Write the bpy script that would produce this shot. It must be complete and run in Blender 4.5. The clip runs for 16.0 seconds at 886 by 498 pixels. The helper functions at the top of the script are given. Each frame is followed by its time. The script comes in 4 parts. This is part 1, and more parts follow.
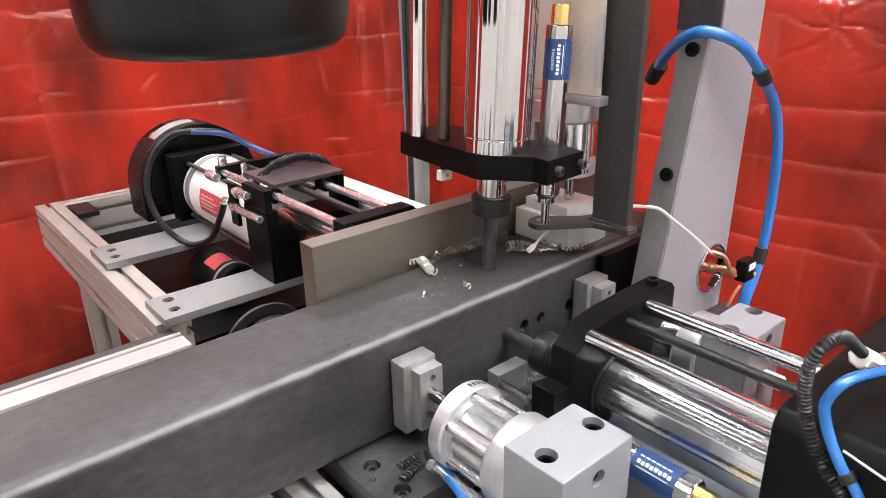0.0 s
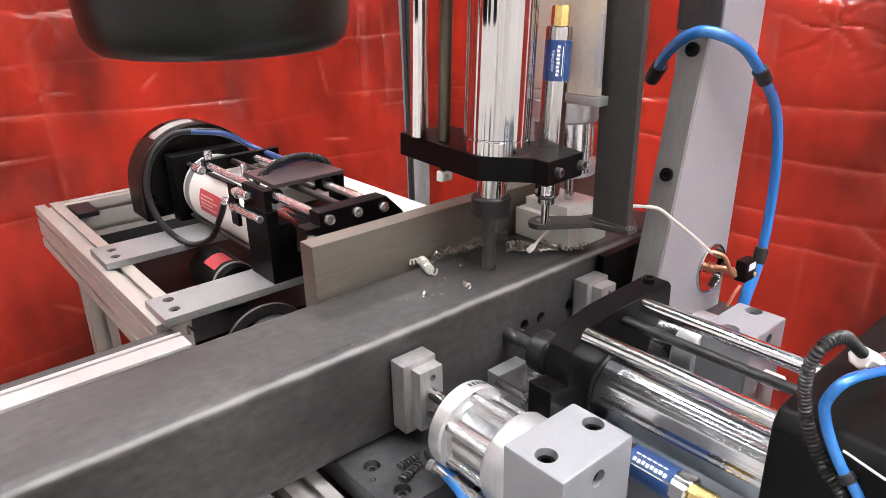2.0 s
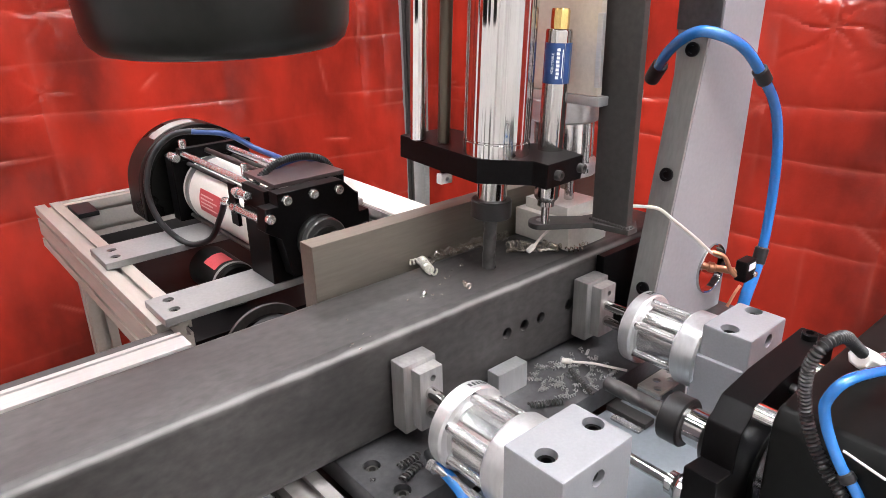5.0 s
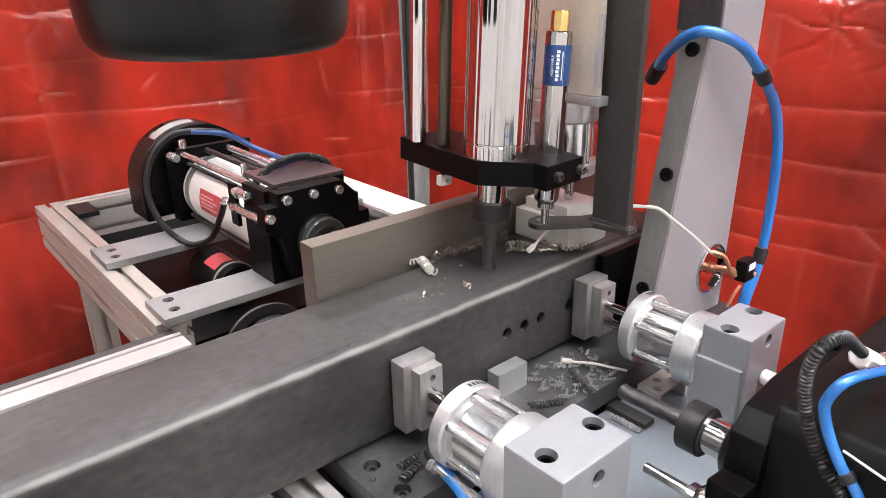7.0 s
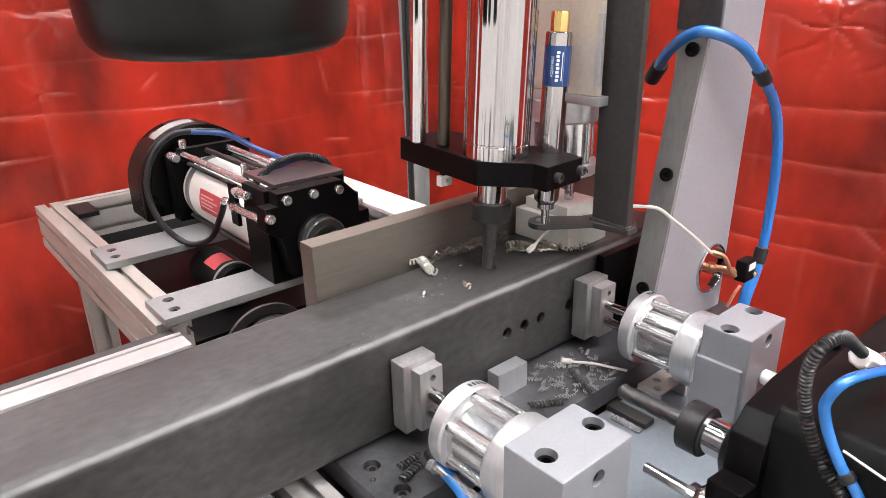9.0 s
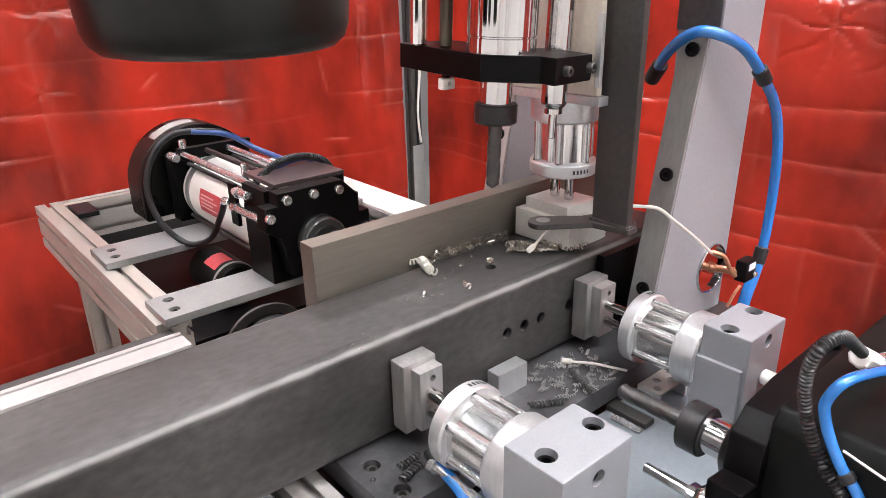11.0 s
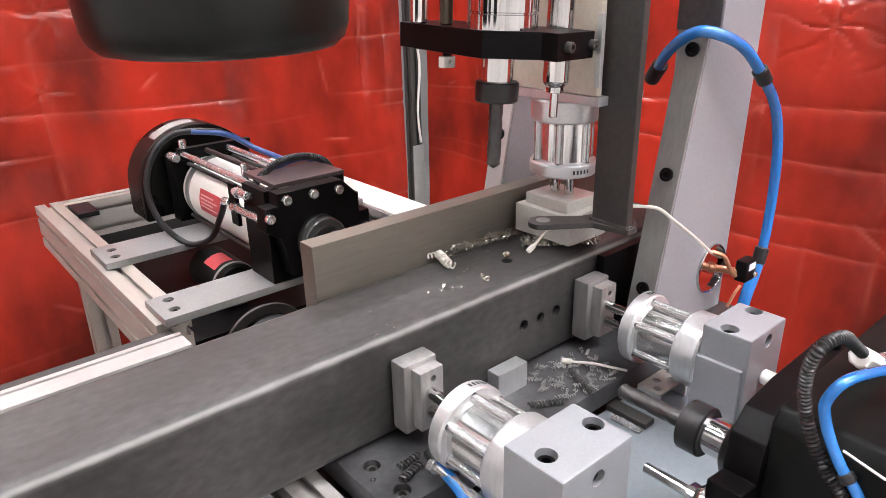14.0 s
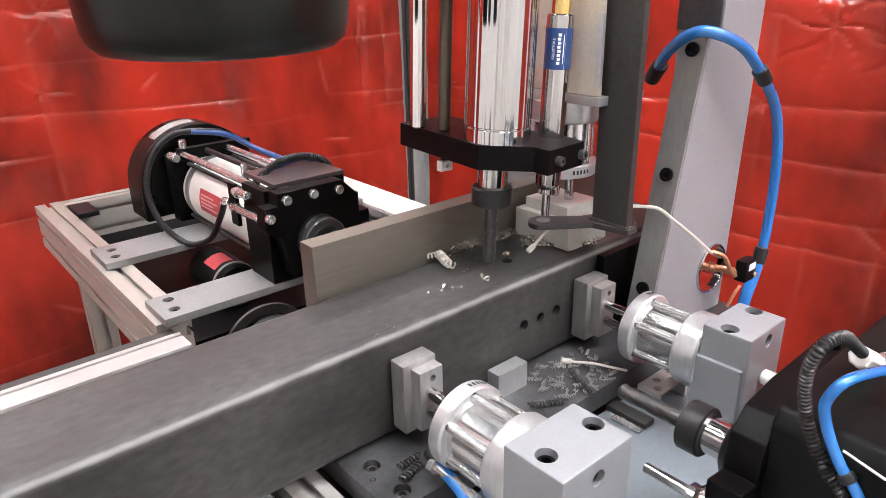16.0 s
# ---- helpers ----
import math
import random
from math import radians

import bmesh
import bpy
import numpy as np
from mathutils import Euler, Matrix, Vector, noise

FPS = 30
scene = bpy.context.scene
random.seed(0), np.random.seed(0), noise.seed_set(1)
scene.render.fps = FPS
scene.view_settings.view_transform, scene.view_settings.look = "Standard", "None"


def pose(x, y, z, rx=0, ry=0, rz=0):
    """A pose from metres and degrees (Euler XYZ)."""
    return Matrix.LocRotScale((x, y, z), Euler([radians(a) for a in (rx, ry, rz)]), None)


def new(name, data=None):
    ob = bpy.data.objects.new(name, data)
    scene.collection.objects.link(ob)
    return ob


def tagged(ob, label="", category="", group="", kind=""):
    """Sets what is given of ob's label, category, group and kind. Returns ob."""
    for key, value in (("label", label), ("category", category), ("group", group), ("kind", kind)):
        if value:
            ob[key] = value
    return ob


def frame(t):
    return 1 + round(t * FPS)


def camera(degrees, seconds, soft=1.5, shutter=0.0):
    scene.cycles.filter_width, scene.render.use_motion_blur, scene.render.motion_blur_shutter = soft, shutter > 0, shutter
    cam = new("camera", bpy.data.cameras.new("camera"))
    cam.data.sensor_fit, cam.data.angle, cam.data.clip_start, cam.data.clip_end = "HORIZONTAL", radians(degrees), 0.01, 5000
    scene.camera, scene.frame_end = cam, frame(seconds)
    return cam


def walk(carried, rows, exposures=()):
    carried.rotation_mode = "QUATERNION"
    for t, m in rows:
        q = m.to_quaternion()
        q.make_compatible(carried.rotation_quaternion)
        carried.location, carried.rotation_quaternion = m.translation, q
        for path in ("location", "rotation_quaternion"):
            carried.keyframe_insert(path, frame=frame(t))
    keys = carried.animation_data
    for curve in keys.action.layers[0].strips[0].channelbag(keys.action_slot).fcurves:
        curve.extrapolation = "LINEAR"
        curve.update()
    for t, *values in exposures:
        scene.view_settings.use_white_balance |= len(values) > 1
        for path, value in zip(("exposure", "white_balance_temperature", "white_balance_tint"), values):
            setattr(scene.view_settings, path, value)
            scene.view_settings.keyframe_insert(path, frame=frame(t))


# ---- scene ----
# ---- camera ----
EYE = (-0.4555, -0.4191, 0.2802)
cam = camera(65.68, 16.0, soft=0.75)
VIEW = Matrix(((0.758725, 0.256074, -0.598968, EYE[0]), (-0.651098, 0.269597, -0.709499, EYE[1]),
               (-0.020205, 0.928302, 0.371279, EYE[2]), (0, 0, 0, 1)))
walk(cam, [(0.0, VIEW), (16.0, VIEW)], exposures=[(0.0, 0.0, 6250, 12), (16.0, 0.0, 6250, 12)])

# ---- world ----
world = bpy.data.worlds.new("workshop_air")
scene.world = world
world.use_nodes = True
world.node_tree.nodes["Background"].inputs[0].default_value = (0.9, 0.93, 1.0, 1)
world.node_tree.nodes["Background"].inputs[1].default_value = 0.03
LAMP_GLOW = 84.0


# ---- materials ----
def material(name, color, rough=0.5, metal=0.0, grain=0.0, scale=60.0, bump=0.0, bump_scale=None, stretch=(1, 1, 1),
             rough_var=0.0, stain=0.0, stain_scale=9.0, coat=0.0, glow=0.0, spec=0.5):
    """A surface with fine grain, larger stains and relief, in metres of the thing's own space."""
    m = bpy.data.materials.new(name)
    m.use_nodes = True
    nt = m.node_tree
    b = nt.nodes["Principled BSDF"]
    b.inputs["Base Color"].default_value = (*color, 1)
    b.inputs["Roughness"].default_value = rough
    b.inputs["Metallic"].default_value = metal
    b.inputs["Coat Weight"].default_value = coat
    b.inputs["Specular IOR Level"].default_value = spec
    if glow:
        b.inputs["Emission Color"].default_value = (*color, 1)
        b.inputs["Emission Strength"].default_value = glow
    if grain or bump or stain or rough_var:
        tc = nt.nodes.new("ShaderNodeTexCoord")
        mp = nt.nodes.new("ShaderNodeMapping")
        mp.inputs["Scale"].default_value = stretch
        nt.links.new(tc.outputs["Object"], mp.inputs["Vector"])
        fine = nt.nodes.new("ShaderNodeTexNoise")
        fine.inputs["Scale"].default_value, fine.inputs["Detail"].default_value = scale, 6
        nt.links.new(mp.outputs[0], fine.inputs["Vector"])
        big = nt.nodes.new("ShaderNodeTexNoise")
        big.inputs["Scale"].default_value, big.inputs["Detail"].default_value = stain_scale, 5
        nt.links.new(mp.outputs[0], big.inputs["Vector"])

        def scaled(source, low, high):
            r = nt.nodes.new("ShaderNodeMapRange")
            r.inputs["From Min"].default_value, r.inputs["From Max"].default_value = 0.3, 0.7
            r.inputs["To Min"].default_value, r.inputs["To Max"].default_value = low, high
            nt.links.new(source, r.inputs["Value"])
            return r.outputs[0]
        a = scaled(fine.outputs["Fac"], 1 - grain, 1 + grain)
        s = scaled(big.outputs["Fac"], 1 - stain, 1 + stain)
        mul = nt.nodes.new("ShaderNodeMath")
        mul.operation = "MULTIPLY"
        nt.links.new(a, mul.inputs[0]), nt.links.new(s, mul.inputs[1])
        mix = nt.nodes.new("ShaderNodeVectorMath")
        mix.operation = "SCALE"
        mix.inputs[0].default_value = color
        nt.links.new(mul.outputs[0], mix.inputs["Scale"])
        nt.links.new(mix.outputs[0], b.inputs["Base Color"])
        if rough_var:
            nt.links.new(scaled(big.outputs["Fac"], max(0.02, rough - rough_var), rough + rough_var), b.inputs["Roughness"])
        if bump:
            bp = nt.nodes.new("ShaderNodeBump")
            bp.inputs["Strength"].default_value, bp.inputs["Distance"].default_value = bump, 0.001
            nt.links.new(fine.outputs["Fac"], bp.inputs["Height"])
            nt.links.new(bp.outputs[0], b.inputs["Normal"])
    return m


MILL_STEEL = material("mill_scale_steel", (0.042, 0.0392, 0.038), 0.44, 0.1, 0.24, 140, 0.07, stretch=(0.6, 1, 1), rough_var=0.12, stain=0.38, stain_scale=13, spec=0.30)
PLATE_STEEL = material("ground_steel", (0.165, 0.147, 0.122), 0.38, 0.55, 0.08, 300, 0.06, stretch=(0.1, 1, 1), rough_var=0.06, stain=0.12)
ALU = material("machined_aluminium", (0.56, 0.55, 0.54), 0.3, 0.8, 0.06, 400, 0.05, stretch=(1, 0.15, 1), rough_var=0.08, stain=0.1)
ALU_BRIGHT = material("turned_aluminium", (0.60, 0.60, 0.605), 0.33, 0.75, 0.06, 300, 0.04, stretch=(1, 1, 0.2), rough_var=0.05)
EXTRUSION = material("anodised_extrusion", (0.44, 0.405, 0.36), 0.42, 0.35, 0.05, 200, 0.03, stretch=(1, 0.1, 1), stain=0.08)
EXTRUSION_PALE = material("pale_extrusion", (0.43, 0.41, 0.395), 0.4, 0.3, 0.05, 200, 0.03, stretch=(0.1, 1, 1), stain=0.06)
GREY_PAINT = material("grey_block_finish", (0.285, 0.29, 0.305), 0.45, 0.2, 0.04, 500, 0.06, stain=0.05, rough_var=0.05)
GREY_PLATE = material("grey_plate_finish", (0.265, 0.26, 0.255), 0.42, 0.3, 0.06, 200, 0.04, stain=0.1)
FRAME_GREY = material("frame_grey_finish", (0.275, 0.27, 0.285), 0.5, 0.1, 0.04, 200, 0.04, stain=0.07, stain_scale=6)
# edge-bar grey, kept darker than the frame for its shaded face
GUSSET_EDGE = material("brushed_gusset_edge", (0.23, 0.225, 0.22), 0.4, 0.4, 0.08, 300, 0.05, stretch=(1, 1, 0.1), stain=0.12)
PALE_STEEL = material("pale_press_steel", (0.52, 0.495, 0.455), 0.35, 0.25, 0.06, 250, 0.04, stain=0.1)
BRACKET_TAN = material("dull_bracket_steel", (0.60, 0.545, 0.46), 0.45, 0.25, 0.06, 250, 0.04, stain=0.08)
BLACK_ANO = material("black_anodised", (0.0045, 0.004, 0.0042), 0.36, 0.0, 0.2, 300, 0.04, rough_var=0.06, stain=0.2, spec=0.08)
BLACK_STEEL = material("black_post_steel", (0.040, 0.0365, 0.0345), 0.5, 0.25, 0.15, 150, 0.06, stain=0.2)
BLACK_RUBBER = material("black_rubber", (0.012, 0.012, 0.013), 0.45, 0.0, 0.15, 300, 0.05, spec=0.35)
BLACK_COVER = material("black_cover_paint", (0.006, 0.006, 0.0056), 0.36, 0.0, 0.2, 120, 0.04, rough_var=0.06, stain=0.3, spec=0.09)
GLOSS_COVER = material("gloss_cover_paint", (0.008, 0.008, 0.007), 0.30, 0.0, 0.2, 120, 0.02, rough_var=0.05, stain=0.3, spec=0.25)
PUSHER = material("machined_pusher_steel", (0.36, 0.35, 0.34), 0.36, 0.6, 0.10, 250, 0.06, stretch=(1, 1, 0.15), rough_var=0.1, stain=0.2, stain_scale=30)
DECK = material("dark_deck_steel", (0.075, 0.074, 0.077), 0.4, 0.4, 0.15, 200, 0.06, rough_var=0.1, stain=0.3, stain_scale=30)
DECK_BLUE = material("pale_deck_plate", (0.22, 0.245, 0.27), 0.35, 0.3, 0.05, 200, 0.03, stain=0.12)
CHROME_UP = material("chrome_upright", (0.72, 0.71, 0.69), 0.08, 1.0, 0.02, 260, 0.35, stretch=(1, 1, 0.003))
CHROME_LONG = material("chrome_lengthwise", (0.74, 0.73, 0.72), 0.13, 1.0, 0.02, 260, 0.0, stretch=(1, 0.003, 1))
ROD_STEEL = material("ground_rod_steel", (0.62, 0.61, 0.60), 0.24, 0.8, 0.03, 300, 0.05, stretch=(1, 0.02, 1))
CHROME = material("polished_chrome", (0.60, 0.59, 0.575), 0.10, 1.0, 0.02, 300, 0.0, rough_var=0.02)
BARREL = material("ground_barrel", (0.82, 0.81, 0.80), 0.16, 0.95, 0.03, 200, 0.2, stretch=(1, 0.01, 1))
SATIN = material("satin_steel", (0.60, 0.595, 0.585), 0.22, 0.75, 0.05, 300, 0.02)
BIT_STEEL = material("drill_bit_steel", (0.075, 0.072, 0.07), 0.40, 0.6, 0.1, 300, 0.03)
COLLET = material("collet_nut_steel", (0.018, 0.017, 0.017), 0.38, 0.3, 0.1, 300, 0.03)
DARK_ROD = material("dark_browned_rod", (0.10, 0.085, 0.065), 0.30, 0.8, 0.1, 300, 0.03, stretch=(1, 1, 0.02))
CONDUIT = material("black_conduit_plastic", (0.014, 0.014, 0.014), 0.30, 0.0, 0.1, 300, 0.02, spec=0.5)
BRASS = material("brass", (0.80, 0.58, 0.22), 0.25, 1.0, 0.05, 200, 0.02)
WHITE = material("white_paint", (0.78, 0.75, 0.70), 0.35, 0.0, 0.03, 200, 0.02, stain=0.05)
RED_LABEL = material("red_label", (0.50, 0.06, 0.07), 0.4, 0.0, 0.1, 300, stain=0.15)
PINK_INK = material("pale_print", (0.70, 0.45, 0.42), 0.5)
BLUE_LABEL = material("blue_label", (0.016, 0.052, 0.17), 0.35, 0.0, 0.08, 300, stain=0.1)
WHITE_INK = material("white_print", (0.75, 0.78, 0.82), 0.5)
DARK_INK = material("dark_print", (0.03, 0.03, 0.035), 0.5)
BLUE_HOSE = material("blue_hose", (0.020, 0.155, 0.46), 0.16, 0.0, 0.04, 200, coat=0.8)
DARK_BLUE_HOSE = material("dark_blue_hose", (0.025, 0.06, 0.20), 0.3, 0.0, 0.04, 200)
WHITE_CABLE = material("white_cable", (0.72, 0.68, 0.62), 0.4, 0.0, 0.05, 200)
COPPER = material("copper_fitting", (0.65, 0.33, 0.20), 0.3, 1.0, 0.08, 200)
QUILL_LONG = material("ground_quill", (0.56, 0.57, 0.585), 0.16, 1.0, 0.03, 260, 0.0, stretch=(1, 0.003, 1))
TOP_COVER = material("polished_cover", (0.075, 0.055, 0.055), 0.32, 0.3, 0.1, 120, 0.02, stain=0.15, spec=0.6)
CHIP = material("bright_chips", (0.74, 0.70, 0.63), 0.25, 1.0, 0.25, 300)
CURL = material("white_steel_curl", (0.80, 0.77, 0.70), 0.30, 0.8, 0.15, 300)
CHIP_DARK = material("dull_chips", (0.25, 0.225, 0.19), 0.32, 0.95, 0.3, 300)
CONCRETE = material("concrete", (0.17, 0.165, 0.155), 0.75, 0.0, 0.15, 40, 0.2, stain=0.25, stain_scale=1.5)
WALL = material("painted_wall", (0.20, 0.195, 0.19), 0.7, 0.0, 0.04, 60, 0.1, stain=0.08, stain_scale=1)
# white so that unseen south and west walls bounce light onto the machine
BOUNCE_WALL = material("bounce_wall_white", (0.78, 0.77, 0.75), 0.7, 0.0, 0.04, 60, 0.1, stain=0.10, stain_scale=1)
CEILING = material("ceiling_paint", (0.13, 0.13, 0.13), 0.8, 0.0, 0.04, 40, 0.1, stain=0.06, stain_scale=1)
LAMP = material("lamp_diffuser", (1.0, 0.98, 0.96), 0.5, glow=LAMP_GLOW)


def curtain_material():
    m = bpy.data.materials.new("red_welding_film")
    m.use_nodes = True
    nt = m.node_tree
    b = nt.nodes["Principled BSDF"]
    out = nt.nodes["Material Output"]
    tc = nt.nodes.new("ShaderNodeTexCoord")
    big = nt.nodes.new("ShaderNodeTexNoise")
    big.inputs["Scale"].default_value, big.inputs["Detail"].default_value, big.inputs["Roughness"].default_value = 3.0, 6, 0.52
    streak = nt.nodes.new("ShaderNodeMapping")
    streak.inputs["Scale"].default_value = (1.3, 1.3, 0.7)
    fine = nt.nodes.new("ShaderNodeTexNoise")
    fine.inputs["Scale"].default_value, fine.inputs["Detail"].default_value = 22.0, 6
    ramp = nt.nodes.new("ShaderNodeValToRGB")
    ramp.color_ramp.elements[0].position, ramp.color_ramp.elements[1].position = 0.36, 0.64
    ramp.color_ramp.elements[0].color = (0.155, 0.019, 0.013, 1)
    ramp.color_ramp.elements[1].color = (0.52, 0.037, 0.020, 1)
    trans = nt.nodes.new("ShaderNodeBsdfTranslucent")
    mix = nt.nodes.new("ShaderNodeMixShader")
    mix.inputs[0].default_value = 0.42
    bump = nt.nodes.new("ShaderNodeBump")
    bump.inputs["Strength"].default_value, bump.inputs["Distance"].default_value = 0.5, 0.006
    nt.links.new(tc.outputs["Object"], fine.inputs["Vector"]), nt.links.new(tc.outputs["Object"], streak.inputs["Vector"])
    nt.links.new(streak.outputs[0], big.inputs["Vector"])
    nt.links.new(big.outputs["Fac"], ramp.inputs["Fac"])
    # pale glints on the creases are painted into the base colour
    glint_in = nt.nodes.new("ShaderNodeAttribute")
    glint_in.attribute_name = "glint"
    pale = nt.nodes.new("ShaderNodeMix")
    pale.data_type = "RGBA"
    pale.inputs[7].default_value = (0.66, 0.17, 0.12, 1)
    nt.links.new(glint_in.outputs["Fac"], pale.inputs[0]), nt.links.new(ramp.outputs[0], pale.inputs[6])
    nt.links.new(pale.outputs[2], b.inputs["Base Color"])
    nt.links.new(ramp.outputs[0], trans.inputs["Color"])
    nt.links.new(fine.outputs["Fac"], bump.inputs["Height"])
    nt.links.new(bump.outputs[0], b.inputs["Normal"])
    b.inputs["Roughness"].default_value = 0.14
    nt.links.new(b.outputs[0], mix.inputs[1]), nt.links.new(trans.outputs[0], mix.inputs[2])
    nt.links.new(mix.outputs[0], out.inputs["Surface"])
    return m


CURTAIN = curtain_material()


def sheen_steel():
    """Mill scale with the corner's highlight painted in by a mesh attribute, with ragged borders."""
    m = material("corner_highlight_steel", (0.041, 0.038, 0.0365), 0.47, 0.2, 0.24, 140, 0.07, stretch=(0.6, 1, 1), stain=0.5, stain_scale=13, spec=0.33)
    nt = m.node_tree
    b = nt.nodes["Principled BSDF"]
    dark = b.inputs["Base Color"].links[0].from_socket
    glint_in = nt.nodes.new("ShaderNodeAttribute")
    glint_in.attribute_name = "glint"
    tc = nt.nodes.new("ShaderNodeTexCoord")
    mp = nt.nodes.new("ShaderNodeMapping")
    mp.inputs["Scale"].default_value = (0.35, 1, 1)
    rag = nt.nodes.new("ShaderNodeTexNoise")
    rag.inputs["Scale"].default_value, rag.inputs["Detail"].default_value = 90, 5
    nt.links.new(tc.outputs["Object"], mp.inputs["Vector"]), nt.links.new(mp.outputs[0], rag.inputs["Vector"])
    add = nt.nodes.new("ShaderNodeMath")
    add.operation = "ADD"
    nt.links.new(glint_in.outputs["Fac"], add.inputs[0]), nt.links.new(rag.outputs["Fac"], add.inputs[1])
    edge = nt.nodes.new("ShaderNodeMapRange")
    edge.inputs["From Min"].default_value, edge.inputs["From Max"].default_value = 0.85, 1.55
    nt.links.new(add.outputs[0], edge.inputs["Value"])
    mix = nt.nodes.new("ShaderNodeMix")
    mix.data_type = "RGBA"
    # highlight grey, painted over the mill scale
    mix.inputs[7].default_value = (0.165, 0.16, 0.155, 1)
    nt.links.new(edge.outputs[0], mix.inputs[0]), nt.links.new(dark, mix.inputs[6])
    nt.links.new(mix.outputs[2], b.inputs["Base Color"])
    return m


SHEEN_STEEL = sheen_steel()


# ---- mesh building ----
def bevelled(bm, bev, seg=2):
    if bev > 0:
        edges = [e for e in bm.edges if len(e.link_faces) == 2 and e.calc_face_angle(0) > 0.6]
        bmesh.ops.bevel(bm, geom=edges, offset=bev, segments=seg, profile=0.5, affect="EDGES", clamp_overlap=True)
    return bm


def box(x0, x1, y0, y1, z0, z1, bev=0.001, seg=2):
    bm = bmesh.new()
    bmesh.ops.create_cube(bm, size=1, matrix=Matrix.LocRotScale(((x0 + x1) / 2, (y0 + y1) / 2, (z0 + z1) / 2), None, (x1 - x0, y1 - y0, z1 - z0)))
    return bevelled(bm, bev, seg)


def prism(points, axis, a, b, bev=0.001, seg=2):
    """Extrudes an outline along an axis: for x the outline is (y, z), for y (x, z), for z (x, y)."""
    def place(p, h):
        return {"x": (h, p[0], p[1]), "y": (p[0], h, p[1]), "z": (p[0], p[1], h)}[axis]
    bm = bmesh.new()
    low = [bm.verts.new(place(p, a)) for p in points]
    high = [bm.verts.new(place(p, b)) for p in points]
    bm.faces.new(low), bm.faces.new(high)
    for i in range(len(points)):
        j = (i + 1) % len(points)
        bm.faces.new((low[i], low[j], high[j], high[i]))
    bmesh.ops.recalc_face_normals(bm, faces=bm.faces)
    return bevelled(bm, bev, seg)


def lathe(profile, base=(0, 0, 0), axis=(0, 0, 1), seg=40):
    """Turns (radius, height) pairs about an axis; a radius of 0 closes it."""
    bm = bmesh.new()
    q = Vector((0, 0, 1)).rotation_difference(Vector(axis).normalized()).to_matrix().to_4x4()
    m = Matrix.Translation(base) @ q
    rings = []
    for r, h in profile:
        if r <= 1e-6:
            rings.append([bm.verts.new(m @ Vector((0, 0, h)))])
        else:
            rings.append([bm.verts.new(m @ Vector((r * math.cos(2 * math.pi * i / seg), r * math.sin(2 * math.pi * i / seg), h))) for i in range(seg)])
    for a, b in zip(rings, rings[1:]):
        for i in range(seg):
            j = (i + 1) % seg
            quad = [a[i % len(a)], a[j % len(a)], b[j % len(b)], b[i % len(b)]]
            face = list(dict.fromkeys(quad))
            if len(face) > 2:
                bm.faces.new(face)
    bmesh.ops.recalc_face_normals(bm, faces=bm.faces)
    return bm


def lined(bm, base, axis, depth, count, seed):
    """Gives a turned part fine lengthwise lines by moving its surface in and out round its axis."""
    rnd = random.Random(seed)
    broad = [rnd.uniform(-1, 1) for _ in range(count // 3)]
    k = [0.45 * rnd.uniform(-1, 1) for _ in range(count)]
    for i in range(count):
        f, c = math.modf(i * len(broad) / count)
        w = f * f * (3 - 2 * f)
        k[i] += 1.25 * (broad[int(c)] * (1 - w) + broad[(int(c) + 1) % len(broad)] * w)
    q = Vector((0, 0, 1)).rotation_difference(Vector(axis).normalized()).to_matrix()
    for v in bm.verts:
        p = q.transposed() @ (v.co - Vector(base))
        r = math.hypot(p.x, p.y)
        if r > 0.001:
            i = int(round(math.atan2(p.y, p.x) / (2 * math.pi) * count)) % count
            f = 1 + depth * k[i] / r
            v.co = q @ Vector((p.x * f, p.y * f, p.z)) + Vector(base)
    return bm


def rod(p0, p1, r, seg=24, cham=None):
    d = Vector(p1) - Vector(p0)
    n = d.length
    c = min(r * 0.18, n * 0.2) if cham is None else cham
    return lathe([(0, 0), (r - c, 0), (r, c), (r, n - c), (r - c, n), (0, n)], p0, d, seg)


def smooth_path(points, steps=8):
    pts = [Vector(p) for p in points]
    pts = [2 * pts[0] - pts[1]] + pts + [2 * pts[-1] - pts[-2]]
    out = []
    for i in range(1, len(pts) - 2):
        a, b, c, d = pts[i - 1:i + 3]
        for k in range(steps):
            t = k / steps
            out.append(0.5 * (2 * b + (c - a) * t + (2 * a - 5 * b + 4 * c - d) * t * t + (3 * b - a - 3 * c + d) * t ** 3))
    return out + [pts[-2]]


def sweep(path, r, seg=12, rib=0.0, pitch=0.0):
    """A round hose along a path; rib and pitch give it rings."""
    bm = bmesh.new()
    path = [Vector(p) for p in path]
    rings, side = [], None
    length = 0.0
    for i, p in enumerate(path):
        t = (path[min(i + 1, len(path) - 1)] - path[max(i - 1, 0)]).normalized()
        if side is None:
            side = t.orthogonal().normalized()
        side = (side - t * side.dot(t)).normalized()
        up = t.cross(side)
        if i:
            length += (p - path[i - 1]).length
        rr = r + (rib * (0.5 + 0.5 * math.sin(2 * math.pi * length / pitch)) if pitch else 0)
        rings.append([bm.verts.new(p + rr * (math.cos(2 * math.pi * k / seg) * side + math.sin(2 * math.pi * k / seg) * up)) for k in range(seg)])
    for a, b in zip(rings, rings[1:]):
        for k in range(seg):
            bm.faces.new((a[k], a[(k + 1) % seg], b[(k + 1) % seg], b[k]))
    bm.faces.new(rings[0]), bm.faces.new(rings[-1])
    bmesh.ops.recalc_face_normals(bm, faces=bm.faces)
    return bm


